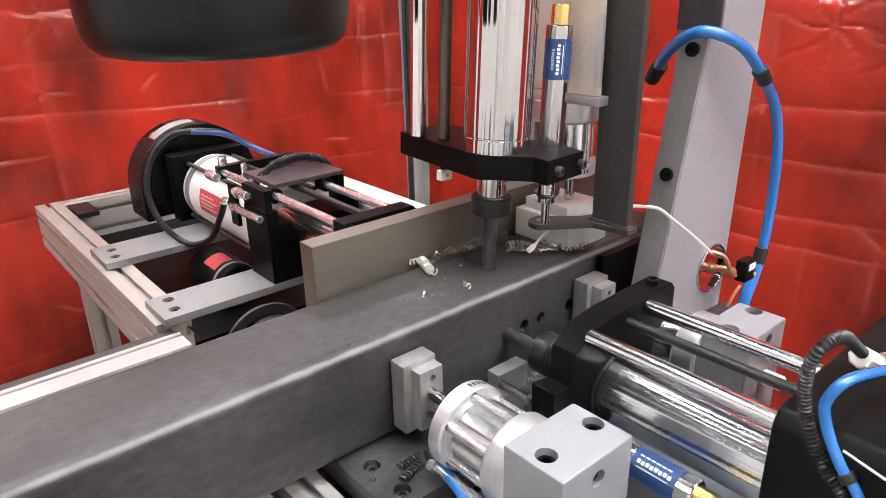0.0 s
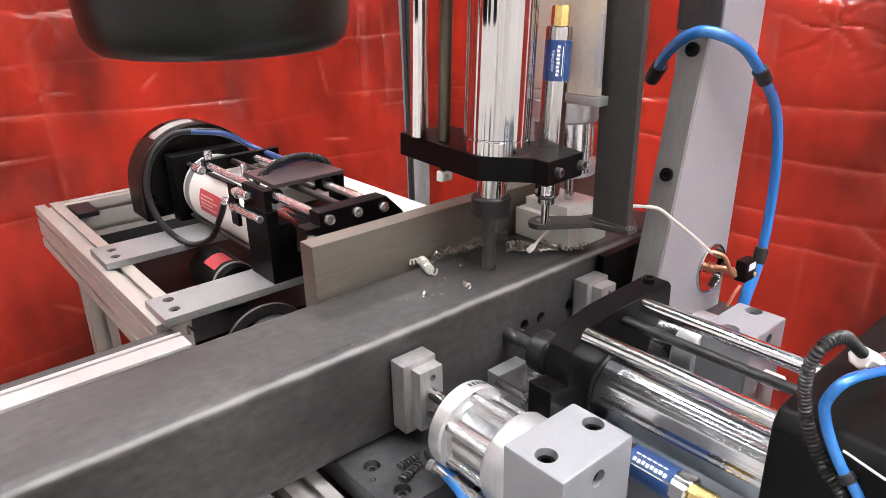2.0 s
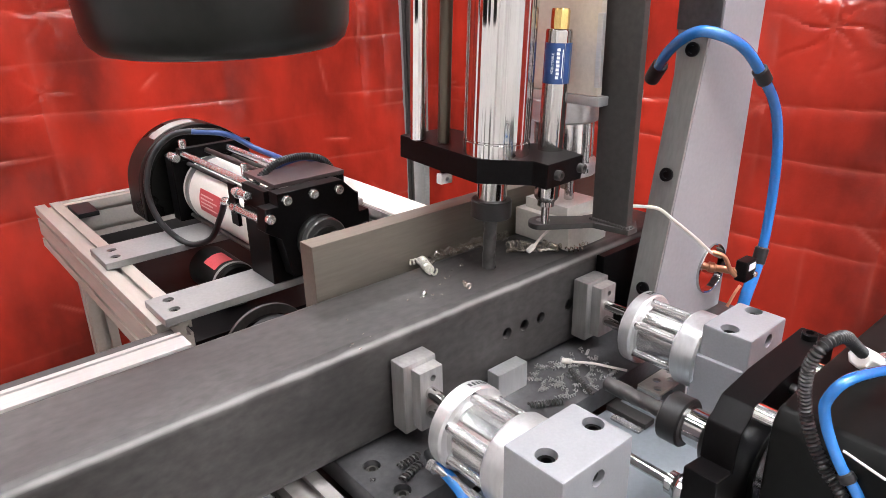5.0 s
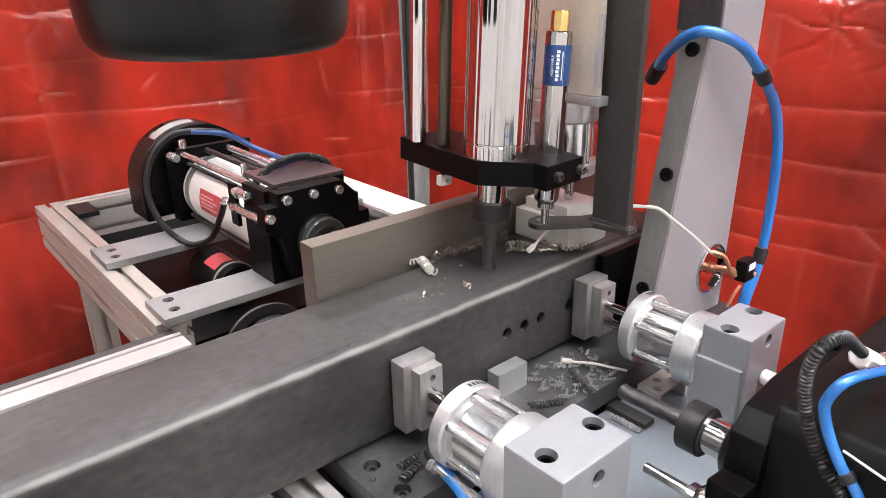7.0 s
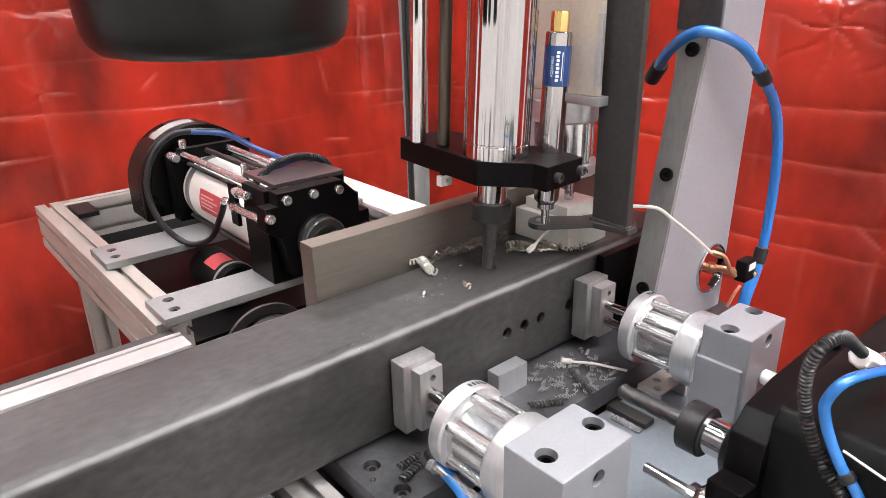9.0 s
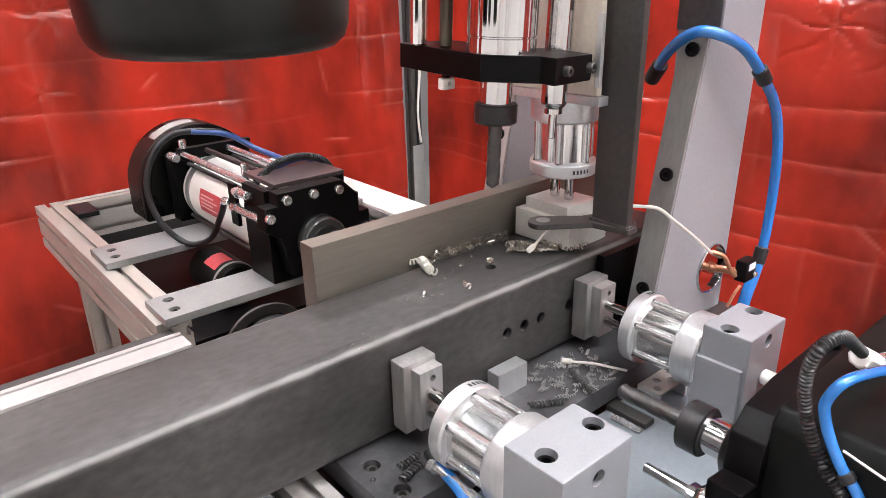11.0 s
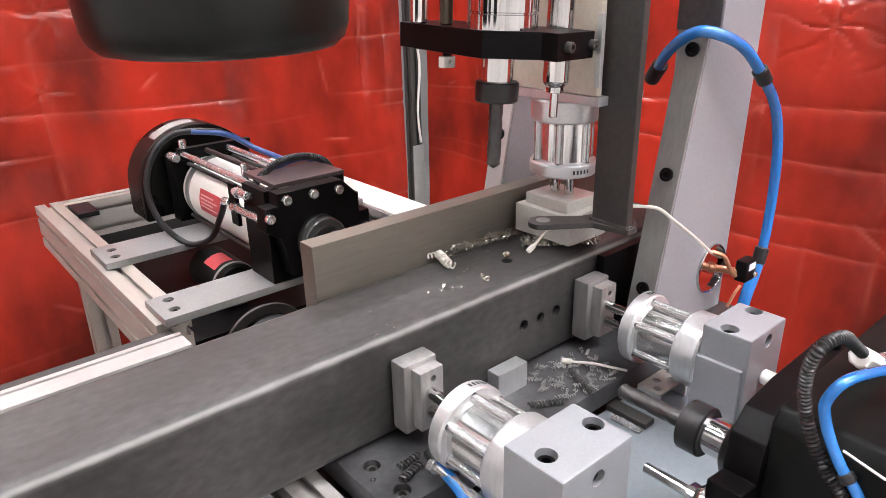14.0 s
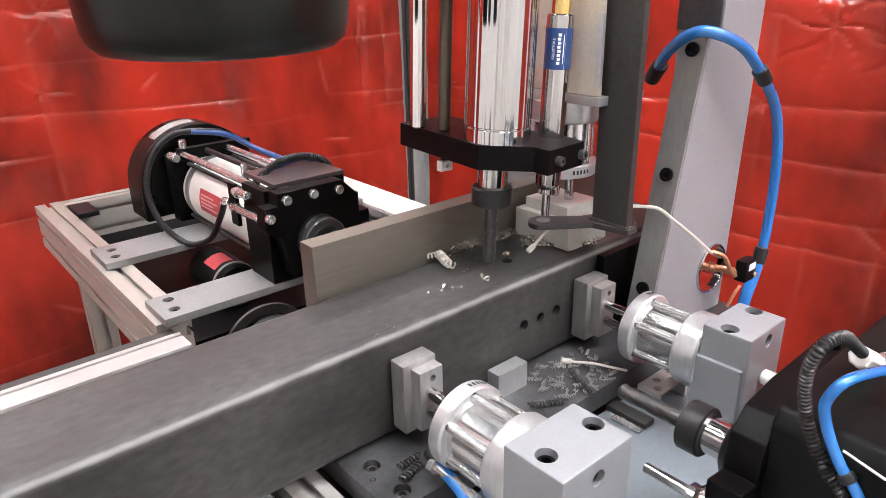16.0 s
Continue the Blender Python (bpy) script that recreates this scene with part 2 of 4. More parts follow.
def joined(*bms):
    out = bmesh.new()
    for b in bms:
        me = bpy.data.meshes.new("piece")
        b.to_mesh(me)
        out.from_mesh(me)
        bpy.data.meshes.remove(me)
        b.free()
    return out


def cut(bm, *cutters):
    """Takes the cutters out of a solid."""
    def stand_in(b):
        me = bpy.data.meshes.new("solid")
        b.to_mesh(me)
        b.free()
        return new("solid", me)
    body, tools = stand_in(bm), [stand_in(c) for c in cutters]
    for t in tools:
        mod = body.modifiers.new("cut", "BOOLEAN")
        mod.operation, mod.solver, mod.object = "DIFFERENCE", "EXACT", t
    bpy.context.view_layer.update()
    me = bpy.data.meshes.new_from_object(body.evaluated_get(bpy.context.evaluated_depsgraph_get()))
    out = bmesh.new()
    out.from_mesh(me)
    for o in (body, *tools):
        old = o.data
        bpy.data.objects.remove(o)
        bpy.data.meshes.remove(old)
    bpy.data.meshes.remove(me)
    return out


def mesh_of(name, bm, mat):
    me = bpy.data.meshes.new(name)
    bm.to_mesh(me)
    bm.free()
    for p in me.polygons:
        p.use_smooth = True
    me.set_sharp_from_angle(angle=radians(32))
    me.materials.append(mat)
    return me


def part(name, bm, mat, parent, label=""):
    ob = new(name, mesh_of(name, bm, mat))
    ob.parent = parent
    even = ob.modifiers.new("flat_faces", "WEIGHTED_NORMAL")
    even.keep_sharp, even.weight = True, 100
    return tagged(ob, label)


def thing(name, label, category, at=None, group="", kind=""):
    ob = new(name)
    ob.empty_display_size = 0.02
    if at is not None:
        ob.matrix_basis = at
    return tagged(ob, label, category, group, kind)


def solid(name, bm, mat, label, category, group="", kind=""):
    return tagged(new(name, mesh_of(name, bm, mat)), label, category, group, kind)


def cap_screw(p, d, r, h=None):
    """A socket-head screw: its head stands on p and looks along d."""
    h = h or r * 1.1
    return lathe([(r, 0), (r, h * 0.85), (r * 0.88, h), (r * 0.55, h), (r * 0.5, h * 0.4), (0, h * 0.35)], p, d, 18)


def slot_profile(w, h, slots_w, slots_h, depth=0.008, open_w=0.008):
    """The outline of a T-slot extrusion, with its grooves, from (0, 0) to (w, h)."""
    pts = []
    def side(n, length, place):
        pitch = length / n
        for i in range(n):
            c = pitch * (i + 0.5)
            for u, v in ((c - open_w / 2, 0), (c - open_w / 2, depth * 0.45), (c - open_w, depth * 0.5), (c - open_w * 0.7, depth), (c + open_w * 0.7, depth),
                         (c + open_w, depth * 0.5), (c + open_w / 2, depth * 0.45), (c + open_w / 2, 0)):
                pts.append(place(u, v))
    pts.append((0, 0)); side(slots_w, w, lambda u, v: (u, v))
    pts.append((w, 0)); side(slots_h, h, lambda u, v: (w - v, u))
    pts.append((w, h)); side(slots_w, w, lambda u, v: (w - u, h - v))
    pts.append((0, h)); side(slots_h, h, lambda u, v: (v, h - u))
    return pts


def extrusion(axis, a, b, u0, u1, v0, v1, nu=1, nv=1):
    pts = [(u0 + p[0], v0 + p[1]) for p in slot_profile(u1 - u0, v1 - v0, nu, nv)]
    return prism(pts, axis, a, b, 0)


# ---- room ----
FLOOR = -0.95
solid("floor", box(-3.2, 3.6, -3.4, 3.4, FLOOR - 0.1, FLOOR, 0), CONCRETE, "grey concrete workshop floor", "floor", kind="structure")
# unseen ceiling, kept dark for contrast in the chrome
solid("ceiling", box(-3.2, 3.6, -3.4, 3.4, 2.3, 2.4, 0), CEILING, "dark workshop ceiling out of view", "ceiling", kind="structure")
# unseen room walls; the white south and west ones reflect light inwards
for nm, c in (("wall_north", (-3.2, 3.6, 3.3, 3.4)), ("wall_south", (-3.2, 3.6, -3.4, -3.3)), ("wall_east", (3.5, 3.6, -3.3, 3.3)), ("wall_west", (-3.2, -3.1, -3.3, 3.3))):
    solid(nm, box(*c, FLOOR, 2.3, 0), BOUNCE_WALL if nm in ("wall_south", "wall_west") else WALL, "plain workshop wall out of view", "wall", kind="structure")


def ceiling_light(x, y, turn):
    t = thing("ceiling_light", "long white fluorescent ceiling fitting out of view, switched on", "ceiling light", pose(x, y, 2.3, 0, 0, turn), "ceiling lights")
    part("frame", box(-0.62, 0.62, -0.075, 0.075, -0.06, 0, 0.004), WHITE, t)
    part("diffuser", box(-0.6, 0.6, -0.06, 0.06, -0.09, -0.061, 0.006), LAMP, t)


# unseen fittings, added and placed to brighten bench, curtain and south wall
for x, y, turn in ((-1.45, 0.25, 90), (-0.3, -3.0, 0), (1.0, -3.0, 0), (0.15, -1.0, 0), (1.2, -1.3, 0), (0.05, -0.45, 0), (-0.20, 0.75, 0), (-1.0, 2.3, 0), (0.6, 2.3, 0), (2.3, 0.9, 90), (2.3, -1.4, 90)):
    ceiling_light(x, y, turn)


# ---- welding curtain ----
def curtain_sheet(length, height, seed, creases, folds=(), stars=()):
    """A hanging film with soft waves and packing creases, glints painted along them, in its own xz plane."""
    nx, nz = 380, 480
    rnd = random.Random(seed)
    nicks = [(rnd.uniform(0, length), rnd.uniform(0.3, height - 0.3), rnd.uniform(0, 3.14), rnd.uniform(0.02, 0.07)) for _ in range(int(length * 9))]
    cell = {}
    for a, b, turn, size in nicks:
        for ii in range(int((a - size) / 0.1) - 1, int((a + size) / 0.1) + 2):
            for jj in range(int((b - size) / 0.1) - 1, int((b + size) / 0.1) + 2):
                cell.setdefault((ii, jj), []).append((a, b, turn, size))
    bm = bmesh.new()
    glint = bm.verts.layers.float.new("glint")
    grid = []
    for j in range(nz + 1):
        row = []
        for i in range(nx + 1):
            u, v = length * i / nx, height * j / nz
            # k gathers the highlight painted along creases, nicks, folds and stars
            k = 0.0
            d = 0.030 * noise.noise((u * 1.6 + seed, v * 0.35, 0)) + 0.012 * noise.noise((u * 4.2, v * 1.1 + seed, 3)) + 0.004 * noise.noise((u * 14, v * 6, seed))
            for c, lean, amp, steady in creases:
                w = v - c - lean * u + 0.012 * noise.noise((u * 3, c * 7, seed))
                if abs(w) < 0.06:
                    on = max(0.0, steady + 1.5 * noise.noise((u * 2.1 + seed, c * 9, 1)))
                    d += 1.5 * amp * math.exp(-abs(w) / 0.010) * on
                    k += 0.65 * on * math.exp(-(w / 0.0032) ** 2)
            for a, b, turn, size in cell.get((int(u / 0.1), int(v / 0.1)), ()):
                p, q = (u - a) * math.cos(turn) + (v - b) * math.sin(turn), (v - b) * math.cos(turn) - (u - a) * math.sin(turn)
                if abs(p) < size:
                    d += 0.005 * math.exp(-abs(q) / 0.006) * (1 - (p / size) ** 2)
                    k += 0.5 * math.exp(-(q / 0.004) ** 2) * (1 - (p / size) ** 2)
            for c, low, high, amp in folds:
                w = u - c - 0.03 * noise.noise((v * 2.5, c * 5, seed))
                if abs(w) < 0.07 and low < v < high:
                    on = math.sin(math.pi * (v - low) / (high - low))
                    d += amp * math.exp(-abs(w) / 0.018) * on
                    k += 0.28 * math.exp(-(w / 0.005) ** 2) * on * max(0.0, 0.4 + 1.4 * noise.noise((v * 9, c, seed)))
            for a, b, size, rays in stars:
                p, q = u - a, v - b
                far = math.hypot(p, q)
                if far < size:
                    turn = math.atan2(q, p) / (2 * math.pi) * rays + 0.6 * noise.noise((far * 12, a, b))
                    ray = math.exp(-((turn - round(turn)) * far / 0.004) ** 2)
                    d += 0.006 * ray * (1 - far / size)
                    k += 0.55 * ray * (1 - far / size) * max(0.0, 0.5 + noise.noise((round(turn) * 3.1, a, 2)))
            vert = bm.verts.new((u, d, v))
            vert[glint] = min(0.85, k)
            row.append(vert)
        grid.append(row)
    for j in range(nz):
        for i in range(nx):
            bm.faces.new((grid[j][i], grid[j][i + 1], grid[j + 1][i + 1], grid[j + 1][i]))
    return bm


LOW_FOLDS = [(0.30, 0.0, 0.007, 0.2), (0.45, 0.012, 0.006, 0.1), (0.66, 0.0, 0.006, 0.1), (1.36, 0.0, 0.009, 0.2), (1.55, 0.0, 0.008, 0.2)]
LEFT_FOLDS = LOW_FOLDS + [(1.007, -0.054, 0.006, 0.45), (1.143, 0.0, 0.009, 0.25), (1.025, 0.0, 0.007, 0.2), (0.803, 0.0, 0.007, 0.2), (1.24, -0.01, 0.007, 0.2)]
RIGHT_FOLDS = LOW_FOLDS + [(0.866, 0.064, 0.007, 0.35), (0.834, 0.0, 0.006, 0.25), (0.411, 0.116, 0.014, 0.5), (1.06, 0.03, 0.009, 0.4), (1.20, -0.05, 0.009, 0.3), (0.70, 0.02, 0.006, 0.15)]
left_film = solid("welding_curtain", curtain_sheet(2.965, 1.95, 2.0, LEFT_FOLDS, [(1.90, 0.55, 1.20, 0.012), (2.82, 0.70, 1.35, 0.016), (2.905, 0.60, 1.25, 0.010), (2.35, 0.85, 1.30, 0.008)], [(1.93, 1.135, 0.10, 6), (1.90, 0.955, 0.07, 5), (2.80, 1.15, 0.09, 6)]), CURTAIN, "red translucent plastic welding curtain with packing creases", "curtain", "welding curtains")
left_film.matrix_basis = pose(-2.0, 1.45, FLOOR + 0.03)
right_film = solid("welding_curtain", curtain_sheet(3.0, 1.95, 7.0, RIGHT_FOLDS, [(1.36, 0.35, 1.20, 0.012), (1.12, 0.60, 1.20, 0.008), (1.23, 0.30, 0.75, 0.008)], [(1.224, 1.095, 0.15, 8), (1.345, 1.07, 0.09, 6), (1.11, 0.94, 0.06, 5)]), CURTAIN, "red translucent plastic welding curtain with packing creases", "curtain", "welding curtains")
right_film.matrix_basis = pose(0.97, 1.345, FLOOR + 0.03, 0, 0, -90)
post = thing("corner_post", "slim aluminium corner post of the curtain frame", "post", pose(1.004, 1.452, FLOOR))
part("upright", extrusion("z", 0, 2.0, -0.019, 0.019, -0.019, 0.019), BLACK_STEEL, post)
part("sleeve", box(-0.023, 0.023, -0.023, -0.0195, 0.01, 0.68, 0.001), GREY_PLATE, post, "pale sleeve on the post")
part("cable", sweep(smooth_path([(-0.012, -0.024, 1.5), (-0.008, -0.030, 1.1), (0.006, -0.034, 0.95), (-0.004, -0.030, 0.80), (0.008, -0.027, 0.69)]), 0.004, 8), WHITE_CABLE, post)
part("foot_plate", box(-0.06, 0.06, -0.06, 0.06, 0, 0.008), ALU, post)

# ---- machine bench ----
bench = thing("machine_bench", "aluminium extrusion machine bench with steel deck plates", "workbench", pose(0, 0, 0))
part("deck_plate", cut(box(-0.222, 0.30, -0.077, 0.115, -0.1256, -0.1026, 0.0015),
                       *[rod((x, y, -0.112), (x, y, -0.09), 0.0075, 20) for x, y in ((-0.2016, -0.0193), (-0.2004, -0.0599), (-0.10, -0.06))]), DECK, bench, "dark machined steel deck plate")
for x, y in ((-0.2016, -0.0193), (-0.2004, -0.0599), (-0.10, -0.06)):
    part("deck_screw", cap_screw((x, y, -0.1125), (0, 0, 1), 0.006, 0.006), BLACK_STEEL, bench)
part("lower_plate", prism([(-0.20, -0.46), (0.131, -0.46), (0.131, -0.155), (0.19, -0.155), (0.19, -0.079), (-0.20, -0.079)], "z", -0.150, -0.130, 0.0015), DECK_BLUE, bench, "pale blue-grey lower plate")
part("slide_bar", box(0.041, 0.057, -0.125, -0.0795, -0.1298, -0.1235, 0.001), BLACK_STEEL, bench, "brown-black steel slide bar")
part("shim_strip", box(0.031, 0.0395, -0.125, -0.092, -0.1298, -0.1265, 0.0008), ALU, bench, "pale metal strip")
part("cross_rail", extrusion("y", -0.46, 0.30, -0.262, -0.230, -0.158, -0.120), EXTRUSION_PALE, bench)
part("cross_rail", extrusion("y", -0.46, 0.30, -0.312, -0.274, -0.158, -0.120), EXTRUSION_PALE, bench)
part("front_beam", extrusion("x", -0.42, 0.135, -0.50, -0.46, -0.24, -0.151, 1, 2), EXTRUSION, bench)
part("rear_beam", extrusion("x", -0.42, 0.305, 0.215, 0.255, -0.24, -0.159, 1, 2), EXTRUSION, bench)
part("sub_plate", prism([(-0.40, -0.46), (0.131, -0.46), (0.131, -0.078), (0.305, -0.078), (0.305, 0.215), (-0.40, 0.215)], "z", -0.172, -0.159, 0.001), BLACK_STEEL, bench, "black sheet steel tray under the deck")
for x, y in ((-0.42, -0.50), (0.095, -0.50), (-0.42, 0.215), (0.265, 0.215)):
    part("leg", extrusion("z", FLOOR, -0.24, x, x + 0.04, y, y + 0.04), EXTRUSION, bench)


def stop_block():
    t = thing("guide_block", "bright machined aluminium guide block on the steel deck", "guide block", pose(-0.036, -0.016, -0.1026))
    part("body", box(-0.020, 0.020, -0.008, 0.008, 0, 0.0276, 0.0012), ALU_BRIGHT, t)
    part("foot", box(-0.020, 0.020, 0.0085, 0.0155, 0, 0.008, 0.001), ALU, t)


stop_block()
# ---- square tube being drilled ----
TW, TZ = 0.1016, -0.1016


def rounded(u0, u1, v0, v1, r, n=6):
    out = []
    for cu, cv, a0 in ((u1 - r, v1 - r, 0), (u0 + r, v1 - r, 90), (u0 + r, v0 + r, 180), (u1 - r, v0 + r, 270)):
        for k in range(n + 1):
            a = radians(a0 + 90 * k / n)
            out.append((cu + r * math.cos(a), cv + r * math.sin(a)))
    return out


tube = thing("square_tube", "dark mill-scale square steel tube clamped for drilling", "steel tube", pose(0, 0, 0))
wall = 0.00635
shell = cut(prism(rounded(0, TW, TZ, 0, 0.0105, 10), "x", -1.1, 0.26, 0), prism(rounded(wall, TW - wall, TZ + wall, -wall, 0.004), "x", -1.11, 0.35, 0),
            *[rod((x, -0.01, -0.0515), (x, 0.012, -0.0515), 0.0062, 24, 0) for x in (-0.0206, 0.0042, 0.0290, 0.0735)],
            rod((-0.0004, 0.045, -0.01), (-0.0004, 0.045, 0.01), 0.0062, 24, 0))
part("wall", shell, MILL_STEEL, tube)


def corner_band():
    """A strip along the tube's rounded front corner, its painted highlight palest along the middle."""
    bm = bmesh.new()
    glint = bm.verts.layers.float.new("glint")
    n, r, steps = 14, 0.0105, 60
    rows = []
    for j in range(steps + 1):
        x = -1.1 + 1.36 * j / steps
        row = []
        for k in range(n + 1):
            a = radians(180 - 90 * k / n)
            v = bm.verts.new((x, r + (r + 0.00015) * math.cos(a), -r + (r + 0.00015) * math.sin(a)))
            v[glint] = math.exp(-((k / n - 0.42) / 0.19) ** 2)
            row.append(v)
        rows.append(row)
    for p, q in zip(rows, rows[1:]):
        for k in range(n):
            bm.faces.new((p[k], q[k], q[k + 1], p[k + 1]))
    bmesh.ops.recalc_face_normals(bm, faces=bm.faces)
    return bm


part("corner_highlight", corner_band(), SHEEN_STEEL, tube, "corner strip with a painted highlight")

# ---- fence ----
fence = thing("fence_plate", "brushed steel fence plate standing behind the tube", "fence plate", pose(0, 0, 0))
part("plate", box(-0.171, 0.30, 0.1035, 0.1265, -0.1016, 0.0512, 0.0012), PLATE_STEEL, fence)
part("foot", box(-0.10, 0.30, 0.127, 0.16, -0.1016, -0.085, 0.001), PLATE_STEEL, fence)


# added black plate stands in for the shade on the tube's front face
side = thing("shade_plate", "black plate added for the shade on the tube's front", "guide plate", pose(0, 0, 0))
part("plate", box(0.114, 0.235, -0.012, -0.002, -0.1016, -0.0045, 0.001), BLACK_ANO, side)
part("foot", box(0.150, 0.235, -0.029, -0.0125, -0.1016, -0.092, 0.001), BLACK_ANO, side)

# ---- clamp cylinders ----
def clamp_body(t, stay_rods=False, print_from=60):
    """A pancake air cylinder along +y of the thing's space: the front flange ends at y = 0, the rear one at -0.082."""
    part("front_flange", lathe([(0.010, 0), (0.034, 0), (0.0365, -0.002), (0.0365, -0.013), (0.035, -0.015), (0.026, -0.015)], (0, 0, 0), (0, 1, 0), 48), ALU_BRIGHT, t)
    part("barrel", lined(lathe([(0.0292, -0.015), (0.0292, -0.058)], (0, 0, 0), (0, 1, 0), 96), (0, 0, 0), (0, 1, 0), 0.00022, 96, 6), BARREL, t)
    part("rear_flange", lathe([(0.026, -0.058), (0.035, -0.058), (0.0365, -0.060), (0.0365, -0.080), (0.035, -0.082), (0, -0.082)], (0, 0, 0), (0, 1, 0), 48), ALU_BRIGHT, t)
    for k in range(6):
        a = radians(30 + 60 * k)
        part("tie_rib", rod((0.0292 * math.cos(a), -0.014, 0.0292 * math.sin(a)), (0.0292 * math.cos(a), -0.059, 0.0292 * math.sin(a)), 0.0046, 14), SATIN, t)
        part("flange_screw", cap_screw((0.0325 * math.cos(a), -0.015, 0.0325 * math.sin(a)), (0, -1, 0), 0.0022, 0.0012), BLACK_STEEL, t)
    if stay_rods:
        stay = part("stay_rod", rod((-0.029, 0.004, -0.029), (-0.029, -0.088, -0.029), 0.0036, 16), SATIN, t)
        for y in (0.004, -0.082):
            part("stay_nut", lathe([(0, y), (0.0066, y), (0.0070, y - 0.001), (0.0070, y - 0.006), (0, y - 0.006)], (-0.029, 0, -0.029), (0, 1, 0), 6), SATIN, stay)
    for k in range(5):
        a = radians(print_from + 6.5 * k)
        b = box(-0.0011, 0.0011, -0.0095, -0.0052, 0.0362, 0.0367, 0)
        bmesh.ops.transform(b, matrix=Matrix.Rotation(radians(90) - a, 4, "Y"), verts=b.verts)
        part("printed_bar", b, DARK_INK, t)


def clamp_pusher(t):
    head = part("pusher", box(-0.0178, 0.0176, 0.0520, 0.0705, -0.0338, 0.0332, 0.0015), PUSHER, t, "dull machined pusher block")
    part("rod_plate", cut(box(-0.010, 0.015, 0.040, 0.0522, -0.028, 0.029, 0.001), rod((0.004, 0.03, 0.020), (0.004, 0.06, 0.020), 0.003, 16, 0)), PUSHER, head)
    for dx, dz in ((0, 0.008), (0, -0.010)):
        part("piston_rod", rod((dx, -0.03, dz), (dx, 0.040, dz), 0.0055, 20), CHROME, head)
    return head


def clamp_station(x, label, stay_rods=False):
    t = thing("clamp_cylinder", label, "air cylinder", pose(x, -0.0735, -0.0545), "clamp cylinders")
    clamp_body(t, stay_rods)
    return t, clamp_pusher(t)


near_clamp, near_pusher = clamp_station(-0.148, "short silver air cylinder clamping the tube, grey pusher block", True)
far_clamp, far_pusher = clamp_station(0.0935, "short silver air cylinder clamping the tube beside the gusset")


def clamp_block(x0, x1, y0, holes, side, label, foot=None):
    t = thing("cylinder_mount", label, "mounting block", pose(0, 0, 0), "cylinder mounts")
    top = -0.011
    body = cut(box(x0, x1, y0, -0.1558, -0.1300, top, 0.0022), *[rod((x, y, top - 0.040), (x, y, top + 0.01), 0.0078, 24, 0) for x, y in holes],
               rod((side[0], y0 - 0.01, side[1]), (side[0], y0 + 0.030, side[1]), 0.0064, 20, 0))
    part("body", body, GREY_PAINT, t)
    if foot:
        part("foot_block", box(x0 - 0.004, x1 - 0.001, y0 + 0.003, -0.1520, -0.1300, foot, 0.0015), GREY_PAINT, t, "wider grey lower block")
    # black screw heads nearly fill the holes, to paint their inner shade
    for x, y in holes:
        part("mount_screw", cap_screw((x, y, top - 0.040), (0, 0, 1), 0.0074, 0.035), BLACK_ANO, t)
    # black fill stands in for the shade inside the port
    part("port_shade", rod((side[0], y0 + 0.030, side[1]), (side[0], y0 + 0.004, side[1]), 0.0061, 16), BLACK_ANO, t)
    return t


clamp_block(-0.1850, -0.1120, -0.2080, ((-0.1224, -0.1819), (-0.1719, -0.1827)), (-0.1488, -0.0188 - 0.008), "light grey machined mounting block with counterbored holes")
far_mount = clamp_block(0.0655, 0.1300, -0.2005, ((0.1215, -0.1742), (0.0741, -0.1766)), (0.0987, -0.0225), "light grey mounting block carrying the farther cylinder", -0.041)
part("side_fitting", rod((0.0985, -0.2006, -0.058), (0.0985, -0.219, -0.058), 0.007, 18), WHITE, far_mount, "white push-in air fitting")

slotted = thing("slotted_bracket", "bright slotted aluminium bracket below the farther cylinder", "bracket", pose(0.098, -0.106, -0.1295))
part("plate", cut(box(-0.026, 0.026, -0.013, 0.013, 0.020, 0.023, 0.0006), *[rod((x, y, 0.0), (x, y, 0.04), 0.0042, 14, 0) for x, y in ((-0.018, -0.005), (-0.006, 0.004), (0.006, -0.005), (0.018, 0.004))]), PALE_STEEL, slotted)
for x in (-0.024, 0.024):
    part("side", box(x - 0.002, x + 0.002, -0.013, 0.013, 0, 0.0198, 0.0005), ALU_BRIGHT, slotted)

# ---- hold-down cylinder over the tube ----
hold = thing("hold_down_cylinder", "silver air cylinder pressing a steel block down on the tube", "air cylinder", pose(0.120, 0.055, 0.0765, -90, 0, 0))
clamp_body(hold, False, 238)
hold_block = part("press_block", prism([(-0.033, 0.0755), (-0.033, 0.0430), (0.033, 0.0430), (0.033, 0.0755), (0.024, 0.0765), (-0.024, 0.0765)], "z", -0.039, 0.039, 0.0012), PALE_STEEL, hold, "bevelled grey steel press block")
part("adapter_plate", box(-0.026, 0.026, 0.0300, 0.0425, -0.030, 0.030, 0.001), PALE_STEEL, hold_block)
for dz in (-0.010, 0.010):
    part("piston_rod", rod((0, -0.03, dz), (0, 0.030, dz), 0.0055, 20), CHROME, hold_block)
bracket = thing("cylinder_bracket", "dull tan steel bracket carrying the hold-down cylinder", "bracket", pose(0, 0, 0))
part("shelf", box(0.0845, 0.158, -0.014, 0.104, 0.1590, 0.1680, 0.001), ALU_BRIGHT, bracket)
part("face_plate", box(0.0860, 0.094, -0.010, 0.104, 0.1685, 0.62, 0.001), BRACKET_TAN, bracket)
part("back_plate", box(0.0945, 0.158, 0.092, 0.104, 0.1685, 0.62, 0.001), BRACKET_TAN, bracket)
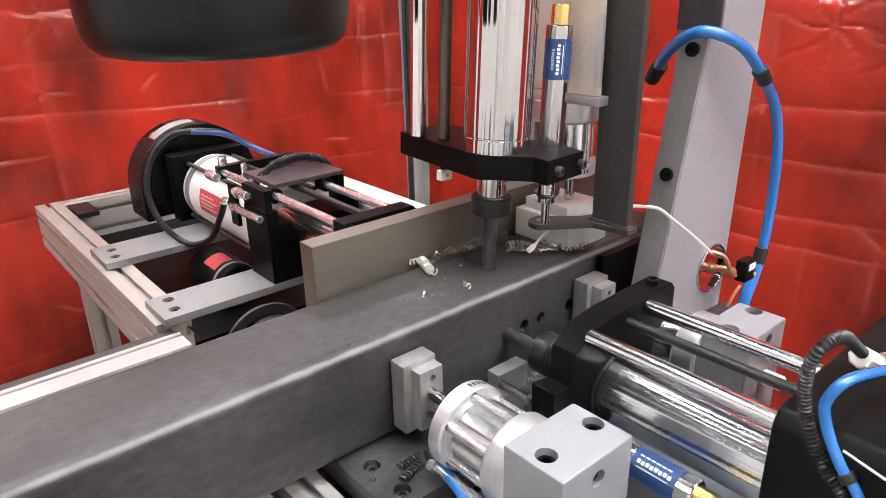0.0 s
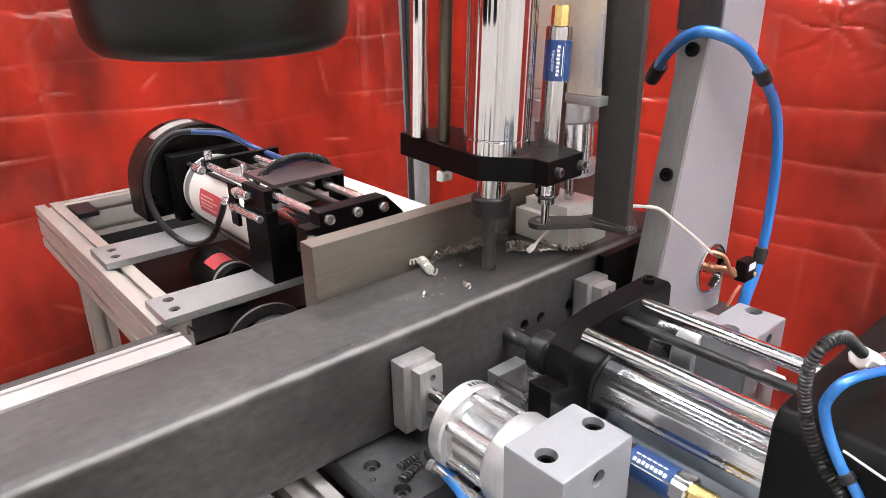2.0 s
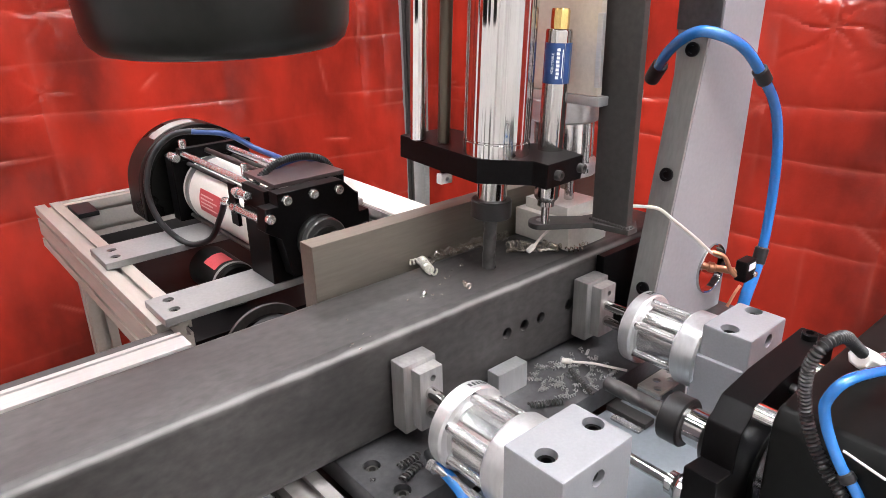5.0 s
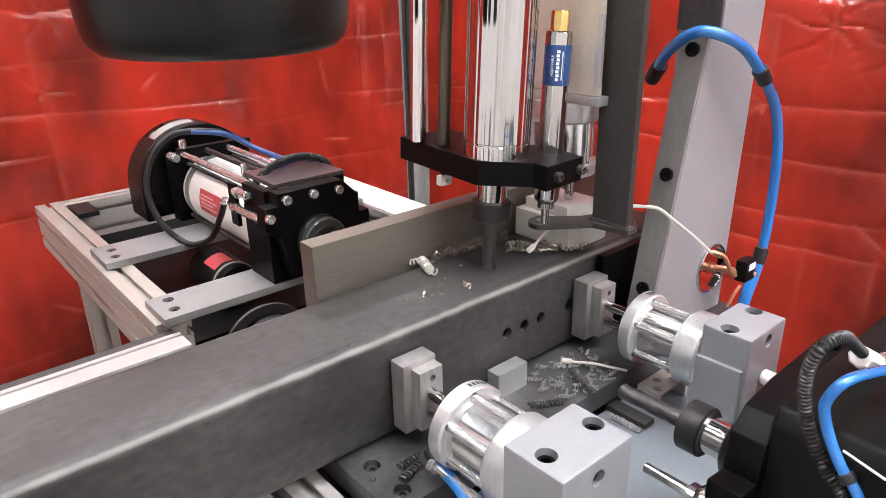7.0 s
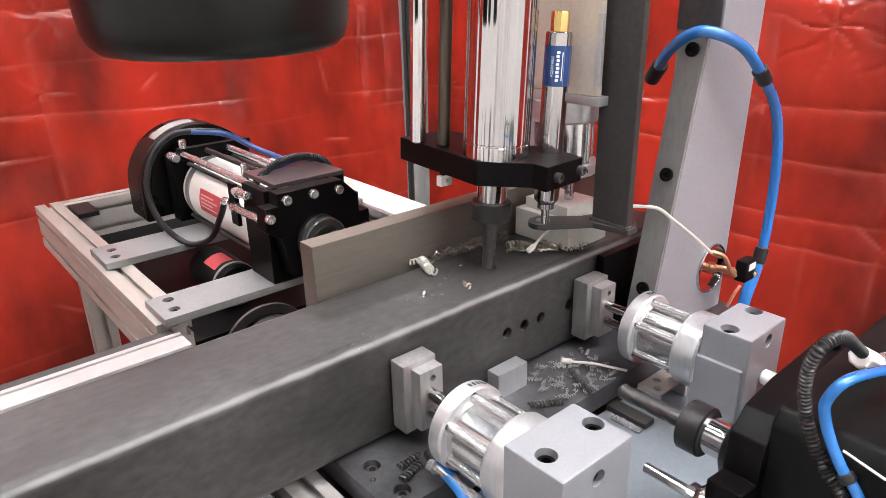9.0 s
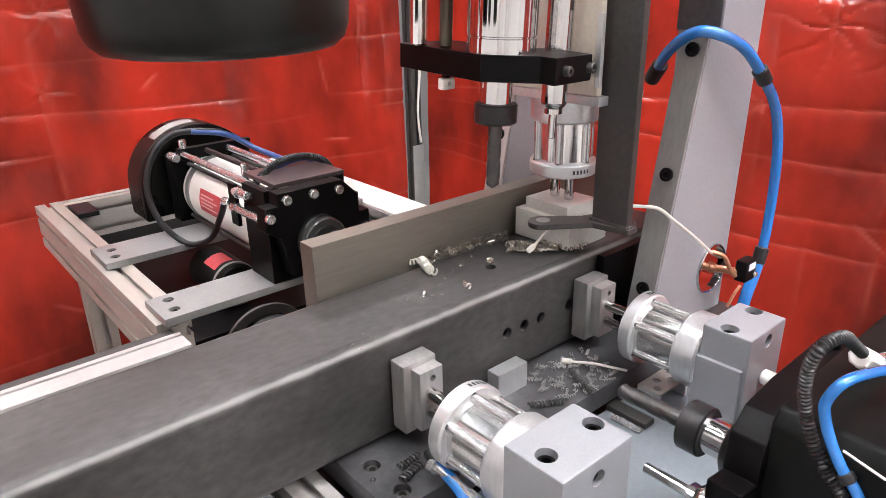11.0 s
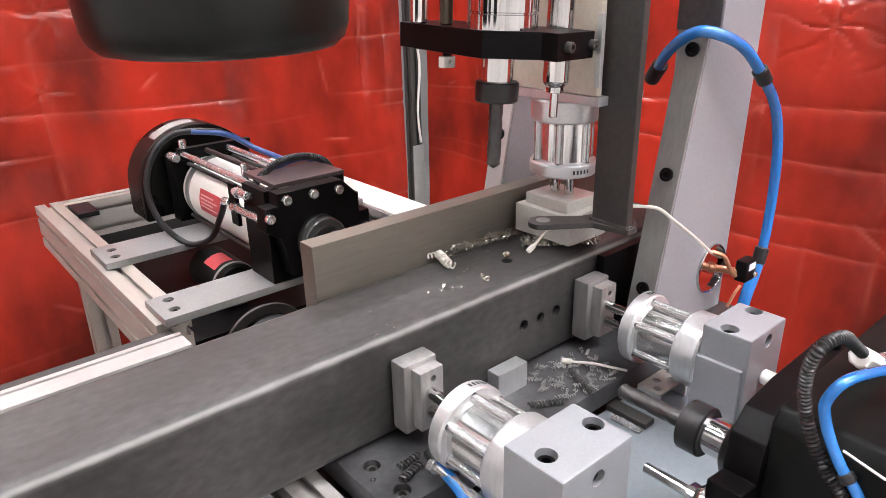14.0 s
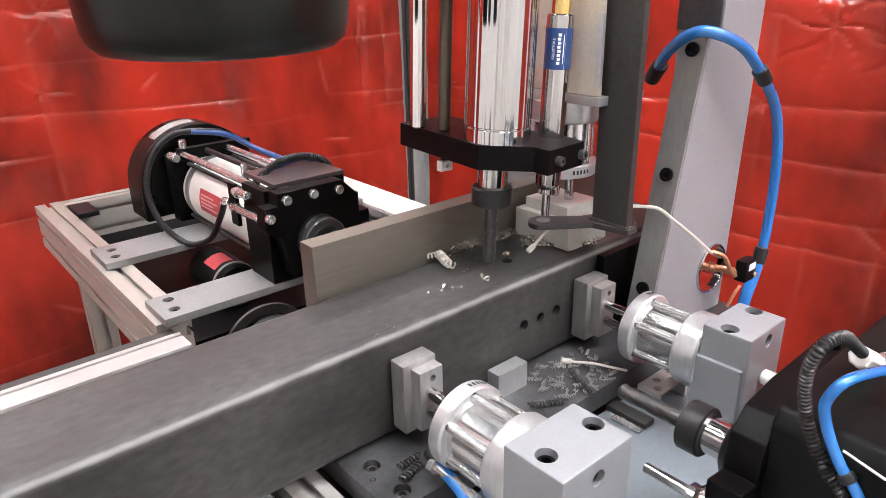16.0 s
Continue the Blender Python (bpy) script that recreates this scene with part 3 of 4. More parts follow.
part("edge_strip", box(0.0800, 0.0850, -0.0165, -0.0105, 0.178, 0.245, 0.0008), ALU, bracket)


# ---- frame columns with gussets ----
def column(y_face, label, deep, dx=0.0):
    t = thing("frame_column", label, "machine column", pose(dx, 0, 0), "frame columns")
    # paler rear bar, darker front bar: light and shade put into colour
    bar_tone = EXTRUSION_PALE if dx else GUSSET_EDGE
    part("upright", box(0.216, 0.286, y_face + 0.0305, y_face + deep, 0.03, 0.70, 0.002), FRAME_GREY, t, "grey upright box section")
    body = prism([(0.132, -0.1016), (0.2875, -0.1016), (0.3090, 0.70), (0.2146, 0.70), (0.2146, 0.2205), (0.1945, 0.2205)], "y", y_face, y_face + 0.030, 0.0012)
    if y_face < 0:
        body = cut(body, rod((0.2545, y_face - 0.02, -0.0440), (0.2545, y_face + 0.06, -0.0440), 0.0300, 56, 0),
                   box(0.205, 0.31, y_face + 0.005, y_face + 0.05, -0.12, 0.024, 0))
    # dark sheet puts the shade of the upright's side into colour
    part("shaded_side", box(0.2115, 0.2142, y_face + 0.001, y_face + 0.049, 0.2225, 0.70, 0.0005), DECK, t, "dark sheet painting the upright's shaded side")
    part("gusset", body, FRAME_GREY, t, "light grey tapered gusset")
    if y_face < 0:
        part("hole_lining", lathe([(0.0298, 0.0055), (0.0298, -0.0025), (0.0290, -0.0032), (0.0272, -0.0032), (0.0268, -0.0025), (0.0268, 0.0055)], (0.2545, y_face, -0.0440), (0, 1, 0), 56), CHROME, t, "bright lining ring of the hole")
    slope = math.atan2(0.0625, 0.3221)
    strip = box(-0.0035, -0.0003, 0.0005, 0.0295, 0.0, 0.327, 0.0006)
    bmesh.ops.transform(strip, matrix=Matrix.Translation((0.132, y_face, -0.1016)) @ Matrix.Rotation(slope, 4, "Y"), verts=strip.verts)
    part("edge_bar", strip, bar_tone, t, "brushed edge bar with black screws, light and shade in its tone")
    n = Vector((-math.cos(slope), 0, math.sin(slope)))
    for h in (0.064, 0.188, 0.313):
        p = Vector((0.132 + h * math.sin(slope), y_face + 0.014, -0.1016 + h * math.cos(slope))) + n * 0.0036
        part("edge_screw", cap_screw(p, n, 0.0072, 0.003), BLACK_ANO, t)
    return t


column(-0.060, "light grey machine column with tapered gusset and black screws", 0.05)
column(0.200, "grey machine column with tapered gusset behind the fence", 0.05, 0.018)
beam = thing("top_beam", "dark painted cross beam joining the machine columns", "beam", pose(0, 0, 0))
part("beam_body", box(0.0945, 0.30, -0.12, 0.40, 0.705, 0.79, 0.003), BLACK_STEEL, beam)

# ---- black drop post with stop tab ----
drop = thing("stop_post", "dark flat steel post with a welded stop tab", "post", pose(0, 0, 0))
part("post_tube", box(0.0995, 0.1085, -0.0465, -0.003, 0.0405, 0.704, 0.0015), BLACK_STEEL, drop)
tab_outline = [(0.0975, -0.0500), (0.112, -0.0505), (0.130, -0.036), (0.130, 0.002), (0.100, 0.012), (0.0745, 0.036)] + [(0.060 + 0.0155 * math.cos(radians(a)), 0.029 + 0.0155 * math.sin(radians(a))) for a in range(50, 226, 16)] + [(0.091, -0.0115)]
part("stop_tab", prism(tab_outline, "z", 0.0340, 0.0400, 0.0010), BLACK_STEEL, drop, "dark flat tab with rounded end")
part("weld_bead", sweep(smooth_path([(0.0985, -0.002, 0.041), (0.0988, -0.02, 0.0412), (0.0986, -0.040, 0.0408), (0.0990, -0.0472, 0.0410), (0.1075, -0.0475, 0.041)], 14), 0.0013, 8, 0.0007, 0.0022), BLACK_STEEL, drop)
part("tab_screw", lathe([(0.0075, 0), (0.0072, 0.0006), (0.0040, 0.0006), (0.0036, 0.0002), (0, 0.0002)], (0.060, 0.029, 0.0402), (0, 0, 1), 24), GUSSET_EDGE, drop)


# ---- feed control (hydraulic check) ----
def lettering(word, size):
    """Thin raised letters that read along +z, centred, lying in the xz plane and facing +y."""
    cu = bpy.data.curves.new("lettering", "FONT")
    cu.body, cu.size, cu.extrude, cu.align_x, cu.align_y = word, size, 0.0002, "CENTER", "CENTER"
    ob = new("lettering", cu)
    bpy.context.view_layer.update()
    me = bpy.data.meshes.new_from_object(ob.evaluated_get(bpy.context.evaluated_depsgraph_get()))
    bm = bmesh.new()
    bm.from_mesh(me)
    bpy.data.objects.remove(ob)
    bpy.data.curves.remove(cu)
    bpy.data.meshes.remove(me)
    turn = Matrix(((0, -1, 0), (0, 0, 1), (1, 0, 0))).to_4x4()
    bmesh.ops.transform(bm, matrix=turn, verts=bm.verts)
    return bm


def feed_check(parent, p, d, rod_len, back, word=""):
    """A feed-control cylinder under a drill head: p is its nose, d the way it points; the body runs back from the nose."""
    d = Vector(d)
    p = Vector(p)
    body = part("feed_check", lined(lathe([(0.004, 0), (0.0085, 0.001), (0.0085, 0.006), (0.012, 0.010), (0.0125, 0.012), (0.0125, back - 0.002), (0.0115, back), (0, back)], p, -d, 72), p, -d, 0.00028, 72, 3), CHROME, parent, "chrome feed control cylinder with blue label")
    part("check_rod", rod(p - 0.02 * d, p + rod_len * d, 0.0042, 18), CHROME, body)
    part("end_cap", lathe([(0.0086, back + 0.0003), (0.0086, back + 0.016), (0.0078, back + 0.018), (0.0045, back + 0.018), (0.0045, back + 0.012), (0, back + 0.012)], p, -d, 8), BRASS, body)
    part("label", lathe([(0.0128, back - 0.049), (0.0128, back - 0.012)], p, -d, 36), BLUE_LABEL, body, "blue label with pale print")
    q = Vector((0, 0, 1)).rotation_difference(-d).to_matrix().to_4x4()
    face = Vector((-0.75, -0.66, 0)) if abs(d.z) > 0.5 else Vector((-0.62, 0, 0.78))
    side = (-d).cross(face).normalized()
    def lay(bm, off, name):
        n = (face.normalized() * math.cos(off) + side * math.sin(off)).normalized()
        s = (-d).cross(n).normalized()
        m = Matrix(((*s,), (*n,), (*(-d),))).transposed().to_4x4()
        m.translation = p - d * (back - 0.0305) + n * 0.0128
        bmesh.ops.transform(bm, matrix=m, verts=bm.verts)
        part(name, bm, WHITE_INK, body)
    bars = [(0.02 + 0.03 * (k % 2), 0.0030, 0.0026, -0.0125 + 0.0036 * k) for k in range(8)] + [(0.36, 0.0008, 0.026, 0.0)]
    if not word:
        bars += [(-0.36, 0.0012, 0.0032, -0.012 + 0.0045 * k) for k in range(6)]
    for off, width, length, h in bars:
        lay(box(-width / 2, width / 2, -0.0002, 0.0003, h - length / 2, h + length / 2, 0), off, "printed_bar")
    if word:
        lay(lettering(word, 0.0034), -0.36, "printed_word")
    return body


def chuck_parts(head, base, d, spin=0):
    """Collet nut and drill bit: base is the nut's front face, d the drilling direction."""
    base, d = Vector(base), Vector(d)
    nut = part("collet_nut", lathe([(0.009, 0.0), (0.0190, 0.0), (0.0203, -0.0013), (0.0203, -0.0172), (0.0190, -0.0185), (0.012, -0.0185)], base, d, 40), COLLET, head, "black collet nut")
    part("spindle", lathe([(0.0148, -0.0185), (0.0148, -0.060)], base, d, 36), CHROME, head)
    flute = bmesh.new()
    n, turns, length, r = 40, 1.6, 0.065, 0.0068
    rings = []
    for i in range(n + 1):
        h = length * i / n
        tip = min(1.0, (length - h) / 0.0045 + 0.02)
        ring = []
        for k in range(20):
            a = 2 * math.pi * k / 20
            rr = r * tip * (1 - 0.10 * (max(0, math.cos(2 * a)) ** 2 if h > 0.012 else 0))
            w = a + 2 * math.pi * turns * h / length
            ring.append(flute.verts.new((rr * math.cos(w), rr * math.sin(w), h)))
        rings.append(ring)
    for a, b in zip(rings, rings[1:]):
        for k in range(20):
            flute.faces.new((a[k], a[(k + 1) % 20], b[(k + 1) % 20], b[k]))
    flute.faces.new(rings[-1])
    m = Matrix.Translation(base) @ Vector((0, 0, 1)).rotation_difference(d).to_matrix().to_4x4()
    bmesh.ops.transform(flute, matrix=m, verts=flute.verts)
    bmesh.ops.recalc_face_normals(flute, faces=flute.faces)
    part("drill_bit", flute, BIT_STEEL, head, "dark twist drill bit")
    return nut


# ---- vertical drill ----
# the slide leans by about two degrees round the drill point
LEAN = Matrix.Translation((0, 0.045, 0.06)) @ Matrix.Rotation(radians(2.3), 4, Vector((0.645, 0.764, 0))) @ Matrix.Translation((0, -0.045, -0.06))
vertical = thing("vertical_drill", "vertical air drill with chrome quill on a black carriage", "drill unit", LEAN)
carriage_outline = [(-0.026, 0.160), (-0.0313, 0.0352), (0.006, -0.001), (0.006, -0.0190), (0.064, -0.0125), (0.072, 0.040), (0.050, 0.060), (0.040, 0.160)]
v_head = part("carriage", prism(carriage_outline, "z", 0.1000, 0.1238, 0.0012), BLACK_ANO, vertical, "black carriage plate")
part("quill", lined(lathe([(0.0, 0.124), (0.0318, 0.124), (0.0318, 0.1365), (0.0310, 0.1372), (0.0310, 0.1382), (0.0318, 0.1389), (0.0318, 0.50), (0, 0.50)], (0.003, 0.045, 0), (0, 0, 1), 180), (0.003, 0.045, 0), (0, 0, 1), 0.00034, 180, 4), CHROME, v_head)
chuck_parts(v_head, (0, 0.045, 0.0590), (0, 0, -1))
feed_check(v_head, (0.0555, 0.022, 0.0645), (0, 0, -1), 0.0235, 0.173, "ADJUSTABLE")
for x, y in ((0.0206, -0.0174), (0.0587, -0.0131)):
    part("clamp_screw", cap_screw((x, y, 0.112), (0.11, -0.99, 0), 0.0048, 0.006), BLACK_STEEL, v_head)
for x, y, r, mt in ((-0.0266, 0.1285, 0.0082, CHROME_UP), (-0.0147, 0.1023, 0.0062, DARK_ROD)):
    part("guide_rod", rod((x, y, 0.1241), (x, y, 0.62), r, 28), mt, v_head)
part("sensor_block", cut(box(-0.029, -0.014, 0.088, 0.096, 0.0860, 0.0965, 0.001), rod((-0.0215, 0.08, 0.0913), (-0.0215, 0.092, 0.0913), 0.0024, 12, 0)), WHITE, v_head, "small pale sensor block")
part("sensor_stem", box(-0.025, -0.018, 0.090, 0.095, 0.0966, 0.0998, 0.0005), BLACK_ANO, v_head)
slide = thing("drill_slide", "black overhead housing guiding the vertical drill", "slide housing", pose(0, 0, 0))
part("housing", box(-0.09, 0.084, -0.03, 0.17, 0.705, 0.95, 0.004), BLACK_ANO, slide)
part("lower_guide", rod((-0.012, 0.150, 0.5), (-0.012, 0.150, 0.705), 0.009, 24), SATIN, slide)
part("hanger", box(0.0, 0.08, 0.05, 0.13, 0.951, 2.299, 0.002), BLACK_STEEL, slide)


# ---- horizontal drills ----
def drill_head(t, plate_outline, tip, rods, axis=(0.0, 0.0), reach=0.30, screws=None):
    """The moving head, in the unit's space: it drills along +y, and the collet's face lies at y = tip."""
    ax, az = axis
    back = tip - 0.082
    head = part("head_plate", prism(plate_outline, "y", back, back + 0.024, 0.0015), BLACK_ANO, t, "black head plate with cap screws")
    part("nose_collar", lathe([(0.0, back + 0.045), (0.020, back + 0.045), (0.024, back + 0.042), (0.0325, back + 0.030), (0.0325, back - 0.001), (0.0310, back - 0.003)], (ax, 0, az), (0, 1, 0), 48), GLOSS_COVER, head)
    part("quill", lined(lathe([(0.0300, back - 0.0032), (0.0300, back - 0.215), (0, back - 0.215)], (ax, 0, az), (0, 1, 0), 140), (ax, 0, az), (0, 1, 0), 0.00042, 140, 8), QUILL_LONG, head)
    chuck_parts(head, (ax, tip, az), (0, 1, 0))
    for x, z, r, mt in rods:
        part("guide_rod", rod((x, back, z), (x, back - reach, z), r, 28), mt, head)
        if screws:
            part("rod_screw", cap_screw((x, back + 0.0245, z), (0, 1, 0), 0.0062, 0.006), screws, head)
    return head


right_drill = thing("horizontal_drill", "horizontal air drill with chrome quill and black housing", "drill unit", pose(-0.0209, 0, -0.0515), "horizontal drills")
PLATE_R = [(-0.0785, -0.018), (-0.0787, 0.027), (-0.0585, 0.024), (-0.0575, 0.040), (-0.0555, 0.053), (-0.0486, 0.057), (-0.040, 0.066), (-0.005, 0.0710), (0.078, 0.0735), (0.083, 0.068), (0.083, 0.046), (0.060, 0.030), (0.040, -0.045), (-0.040, -0.045)]
r_head = drill_head(right_drill, PLATE_R, 0.0, [(-0.0393, 0.0635, 0.0066, CHROME_LONG), (0.0393, 0.0635, 0.0066, CHROME_LONG), (0.0125, 0.0580, 0.0042, COLLET)])
part("side_screw", cap_screw((-0.0790, -0.070, -0.003), (-1, 0, 0), 0.0062, 0.005), SATIN, r_head)
part("top_screw", cap_screw((0.064, -0.070, 0.0732), (0, 0, 1), 0.0058, 0.005), BLACK_ANO, r_head)
feed_check(r_head, (-0.0561, -0.037, -0.0115), (0, 1, 0), 0.036, 0.158)
HOUSE_R = [(-0.052, -0.0785), (-0.052, 0.068), (-0.044, 0.0785), (0.010, 0.0815), (0.170, 0.0815), (0.170, -0.0785)]
part("housing", prism(HOUSE_R, "y", -0.56, -0.278, 0.003), BLACK_COVER, right_drill, "black drill housing")
part("base_foot", box(-0.05, 0.16, -0.55, -0.28, -0.0785, -0.070, 0.001), BLACK_STEEL, right_drill)

left_drill = thing("horizontal_drill", "horizontal air drill with white cylinder and black motor cover", "drill unit", pose(-0.0174, 0.0, -0.0500, 0, 0, 180), "horizontal drills")
PLATE_L = [(0.0875, 0.034), (0.0845, 0.0640), (0.0665, 0.0640), (0.0665, 0.0802), (-0.029, 0.0805), (-0.053, 0.056), (-0.053, 0.031), (-0.069, 0.031), (-0.069, 0.000), (-0.040, -0.035), (0.055, -0.035), (0.066, 0.020)]
l_head = drill_head(left_drill, PLATE_L, -0.281, [(-0.0215, 0.0690, 0.0052, ROD_STEEL), (0.0550, 0.0705, 0.0052, ROD_STEEL), (0.0165, 0.0710, 0.0042, COLLET)], (0.0136, 0.0095), 0.318, SATIN)
for x, z in ((0.0805, 0.0515), (-0.0610, 0.008)):
    part("head_screw", cap_screw((x, -0.3385, z), (0, 1, 0), 0.0064, 0.006), SATIN, l_head)
part("nose_ring", lathe([(0.022, -0.318), (0.030, -0.318), (0.0315, -0.320), (0.0315, -0.328), (0.026, -0.330)], (0.0136, 0, 0.0095), (0, 1, 0), 40), BIT_STEEL, l_head, "dark bearing ring")
part("rear_crossbar", box(-0.062, 0.062, -0.690, -0.676, 0.060, 0.079, 0.0012), BLACK_ANO, l_head)
part("crossbar_screw", cap_screw((0.052, -0.683, 0.079), (0, 0, 1), 0.0062, 0.013), SATIN, l_head)
part("switch", rod((0.068, -0.700, 0.066), (0.068, -0.672, 0.066), 0.0070, 8), SATIN, l_head, "bright end switch")
part("body_block", prism([(0.072, -0.050), (0.072, 0.050), (0.055, 0.050), (0.055, 0.030), (-0.060, 0.030), (-0.060, 0.050), (-0.070, 0.050), (-0.070, -0.050)], "y", -0.430, -0.3645, 0.0015), BLACK_ANO, left_drill, "black carriage body")
part("top_cover", box(-0.050, 0.056, -0.455, -0.3655, 0.0790, 0.0850, 0.001), TOP_COVER, left_drill, "glossy black top cover")
for x in (-0.044, 0.0665):
    part("cover_post", box(x - 0.005, x + 0.005, -0.43, -0.3655, 0.0502, 0.0787, 0.001), BLACK_ANO, left_drill)
for x in (-0.0215, 0.0550):
    part("bushing", lathe([(0.0066, -0.380), (0.0105, -0.380), (0.0105, -0.3660), (0.0092, -0.3645), (0.0066, -0.3645)], (x, 0, 0.0700), (0, 1, 0), 28), BLACK_ANO, left_drill)
cyl_w = part("cylinder", lathe([(0, -0.431), (0.054, -0.431), (0.0565, -0.434), (0.0565, -0.70), (0.054, -0.703), (0, -0.703)], (0, 0, 0), (0, 1, 0), 64), WHITE, left_drill, "white painted cylinder with red label")


def arc_patch(r, y0, y1, a0, a1, thick=0.0006):
    """A curved label on a cylinder along y; the angles run from +x towards +z."""
    n = 12
    pts = [(r * math.cos(radians(a0 + (a1 - a0) * k / n)), r * math.sin(radians(a0 + (a1 - a0) * k / n))) for k in range(n + 1)]
    pts += [((r - thick) * math.cos(radians(a1 - (a1 - a0) * k / n)), (r - thick) * math.sin(radians(a1 - (a1 - a0) * k / n))) for k in range(n + 1)]
    return prism(pts, "y", y0, y1, 0)


part("label", arc_patch(0.0570, -0.632, -0.556, -12, 24), RED_LABEL, cyl_w, "red label with pale print")
for k in range(4):
    part("printed_bar", arc_patch(0.0573, -0.626, -0.566 - 0.014 * (k % 2), -4 + 6 * k, -2 + 6 * k), PINK_INK, cyl_w)
part("clamp_band", lathe([(0.0566, -0.675), (0.0580, -0.677), (0.0580, -0.690), (0.0566, -0.692)], (0, 0, 0), (0, 1, 0), 48), GREY_PLATE, left_drill)
for a in (50, 130, 318, 222):
    c, s = math.cos(radians(a)), math.sin(radians(a))
    part("tie_rod", rod((0.0610 * c, -0.43, 0.0610 * s), (0.0610 * c, -0.705, 0.0610 * s), 0.0034, 14), BLACK_STEEL, left_drill)


def arch(r, low, n=28):
    return [(r * math.cos(radians(180 * k / n)), r * math.sin(radians(180 * k / n))) for k in range(n + 1)] + [(-r, low), (r, low)]


cover = part("motor_cover", prism(arch(0.1025, -0.050), "y", -0.818, -0.755, 0.004, 3), GLOSS_COVER, left_drill, "black arched motor cover")
cover.location.x = 0.007
part("cover_lip", cut(prism(arch(0.1030, -0.049), "y", -0.7545, -0.738, 0.003), prism(arch(0.088, -0.060), "y", -0.80, -0.70, 0)), BLACK_COVER, cover)
part("trim_strip", cut(prism(arch(0.1042, -0.030), "y", -0.790, -0.762, 0.0008), prism(arch(0.1028, -0.06), "y", -0.80, -0.75, 0), box(-0.2, -0.010, -0.9, -0.7, -0.1, 0.2, 0), box(0.0, 0.2, -0.9, -0.7, -0.1, 0.083, 0)), EXTRUSION_PALE, cover, "bare aluminium trim strip")
part("motor_plate", box(-0.060, 0.066, -0.737, -0.706, -0.050, 0.062, 0.002), BLACK_ANO, left_drill)
for y0, y1, z in ((-0.436, -0.396, 0.0665), (-0.450, -0.366, 0.0415)):
    fit = part("air_fitting", rod((0.0795, y0, z), (0.0795, y1, z + 0.002), 0.0056, 16), SATIN, left_drill, "bright push-in air fitting")
    part("fitting_nut", lathe([(0.0076, 0.006), (0.0076, 0.016)], (0.0795, y0, z), (0, 1, 0), 6), SATIN, fit)
part("valve_block", box(0.0725, 0.0780, -0.462, -0.440, 0.014, 0.074, 0.001), BLACK_ANO, left_drill)
part("hose_barb", rod((0.0755, -0.486, 0.040), (0.0755, -0.464, 0.044), 0.0060, 14), SATIN, left_drill)
part("bleed_screw", rod((0.050, -0.462, 0.060), (0.050, -0.462, 0.094), 0.005, 14), SATIN, left_drill)
part("loop_hose", sweep(smooth_path([(0.0755, -0.484, 0.040), (0.072, -0.515, 0.010), (0.078, -0.555, -0.036), (0.098, -0.60, -0.050), (0.122, -0.63, -0.018), (0.128, -0.65, 0.030), (0.112, -0.655, 0.078), (0.080, -0.65, 0.108), (0.045, -0.64, 0.112), (0.005, -0.63, 0.106)]), 0.0046), BLACK_RUBBER, left_drill, "black looped air hose")
part("blue_hose", sweep(smooth_path([(0.050, -0.64, 0.112), (0.0, -0.625, 0.102), (-0.034, -0.60, 0.078), (-0.045, -0.53, 0.070), (-0.040, -0.46, 0.066)]), 0.0045), DARK_BLUE_HOSE, left_drill, "blue air hose")
part("arch_hose", sweep(smooth_path([(0.0700, -0.400, 0.0640), (0.054, -0.42, 0.077), (0.032, -0.42, 0.0925), (0.008, -0.42, 0.100), (-0.025, -0.42, 0.0985), (-0.052, -0.42, 0.087), (-0.0680, -0.42, 0.064)], 40), 0.0046, 12, 0.0009, 0.0034), BLACK_RUBBER, left_drill, "black ribbed hose arching over the cover")
part("inner_hose", sweep(smooth_path([(0.020, -0.44, 0.0855), (-0.005, -0.44, 0.0915), (-0.035, -0.44, 0.0915), (-0.058, -0.44, 0.076)]), 0.0050), DARK_BLUE_HOSE, left_drill)

# ---- drill table ----
table = thing("drill_table", "aluminium extrusion table carrying the drill unit", "table", pose(0, 0, 0))
RT = -0.112
part("side_rail", extrusion("y", 0.38, 1.03, -0.243, -0.200, RT - 0.080, RT, 1, 2), EXTRUSION, table)
part("side_rail", extrusion("y", 0.38, 1.03, 0.213, 0.290, RT - 0.080, RT, 2, 2), EXTRUSION_PALE, table)
part("end_rail", extrusion("x", -0.1995, 0.2125, 0.990, 1.028, RT - 0.077, RT, 1, 2), PALE_STEEL, table)
part("front_rail", prism([(0.306, RT - 0.050), (0.306, RT), (0.3345, RT), (0.3350, RT - 0.006), (0.3388, RT - 0.006), (0.3393, RT), (0.3465, RT), (0.3465, RT - 0.014), (0.3420, RT - 0.016), (0.3420, RT - 0.030), (0.3465, RT - 0.032), (0.3465, RT - 0.050)], "x", -1.30, -0.2275, 0.0004, 1), EXTRUSION_PALE, table)
part("rear_strip", box(-1.30, -0.2285, 0.3468, 0.372, RT - 0.050, RT - 0.006, 0.001), BLACK_STEEL, table, "dull dark strip behind the rail")
part("rail_end_nut", box(-0.2270, -0.2205, 0.318, 0.332, RT - 0.040, RT - 0.020, 0.001), BLACK_ANO, table)
part("front_rail", extrusion("x", -0.2260, 0.29, 0.300, 0.378, RT - 0.12, RT - 0.045, 2, 2), EXTRUSION, table)
for x, y in ((-0.241, 0.765), (0.250, 0.765), (-0.238, 0.40), (0.250, 0.40)):
    part("leg", extrusion("z", FLOOR, RT - 0.080, x, x + 0.038, y, y + 0.038), EXTRUSION, table)
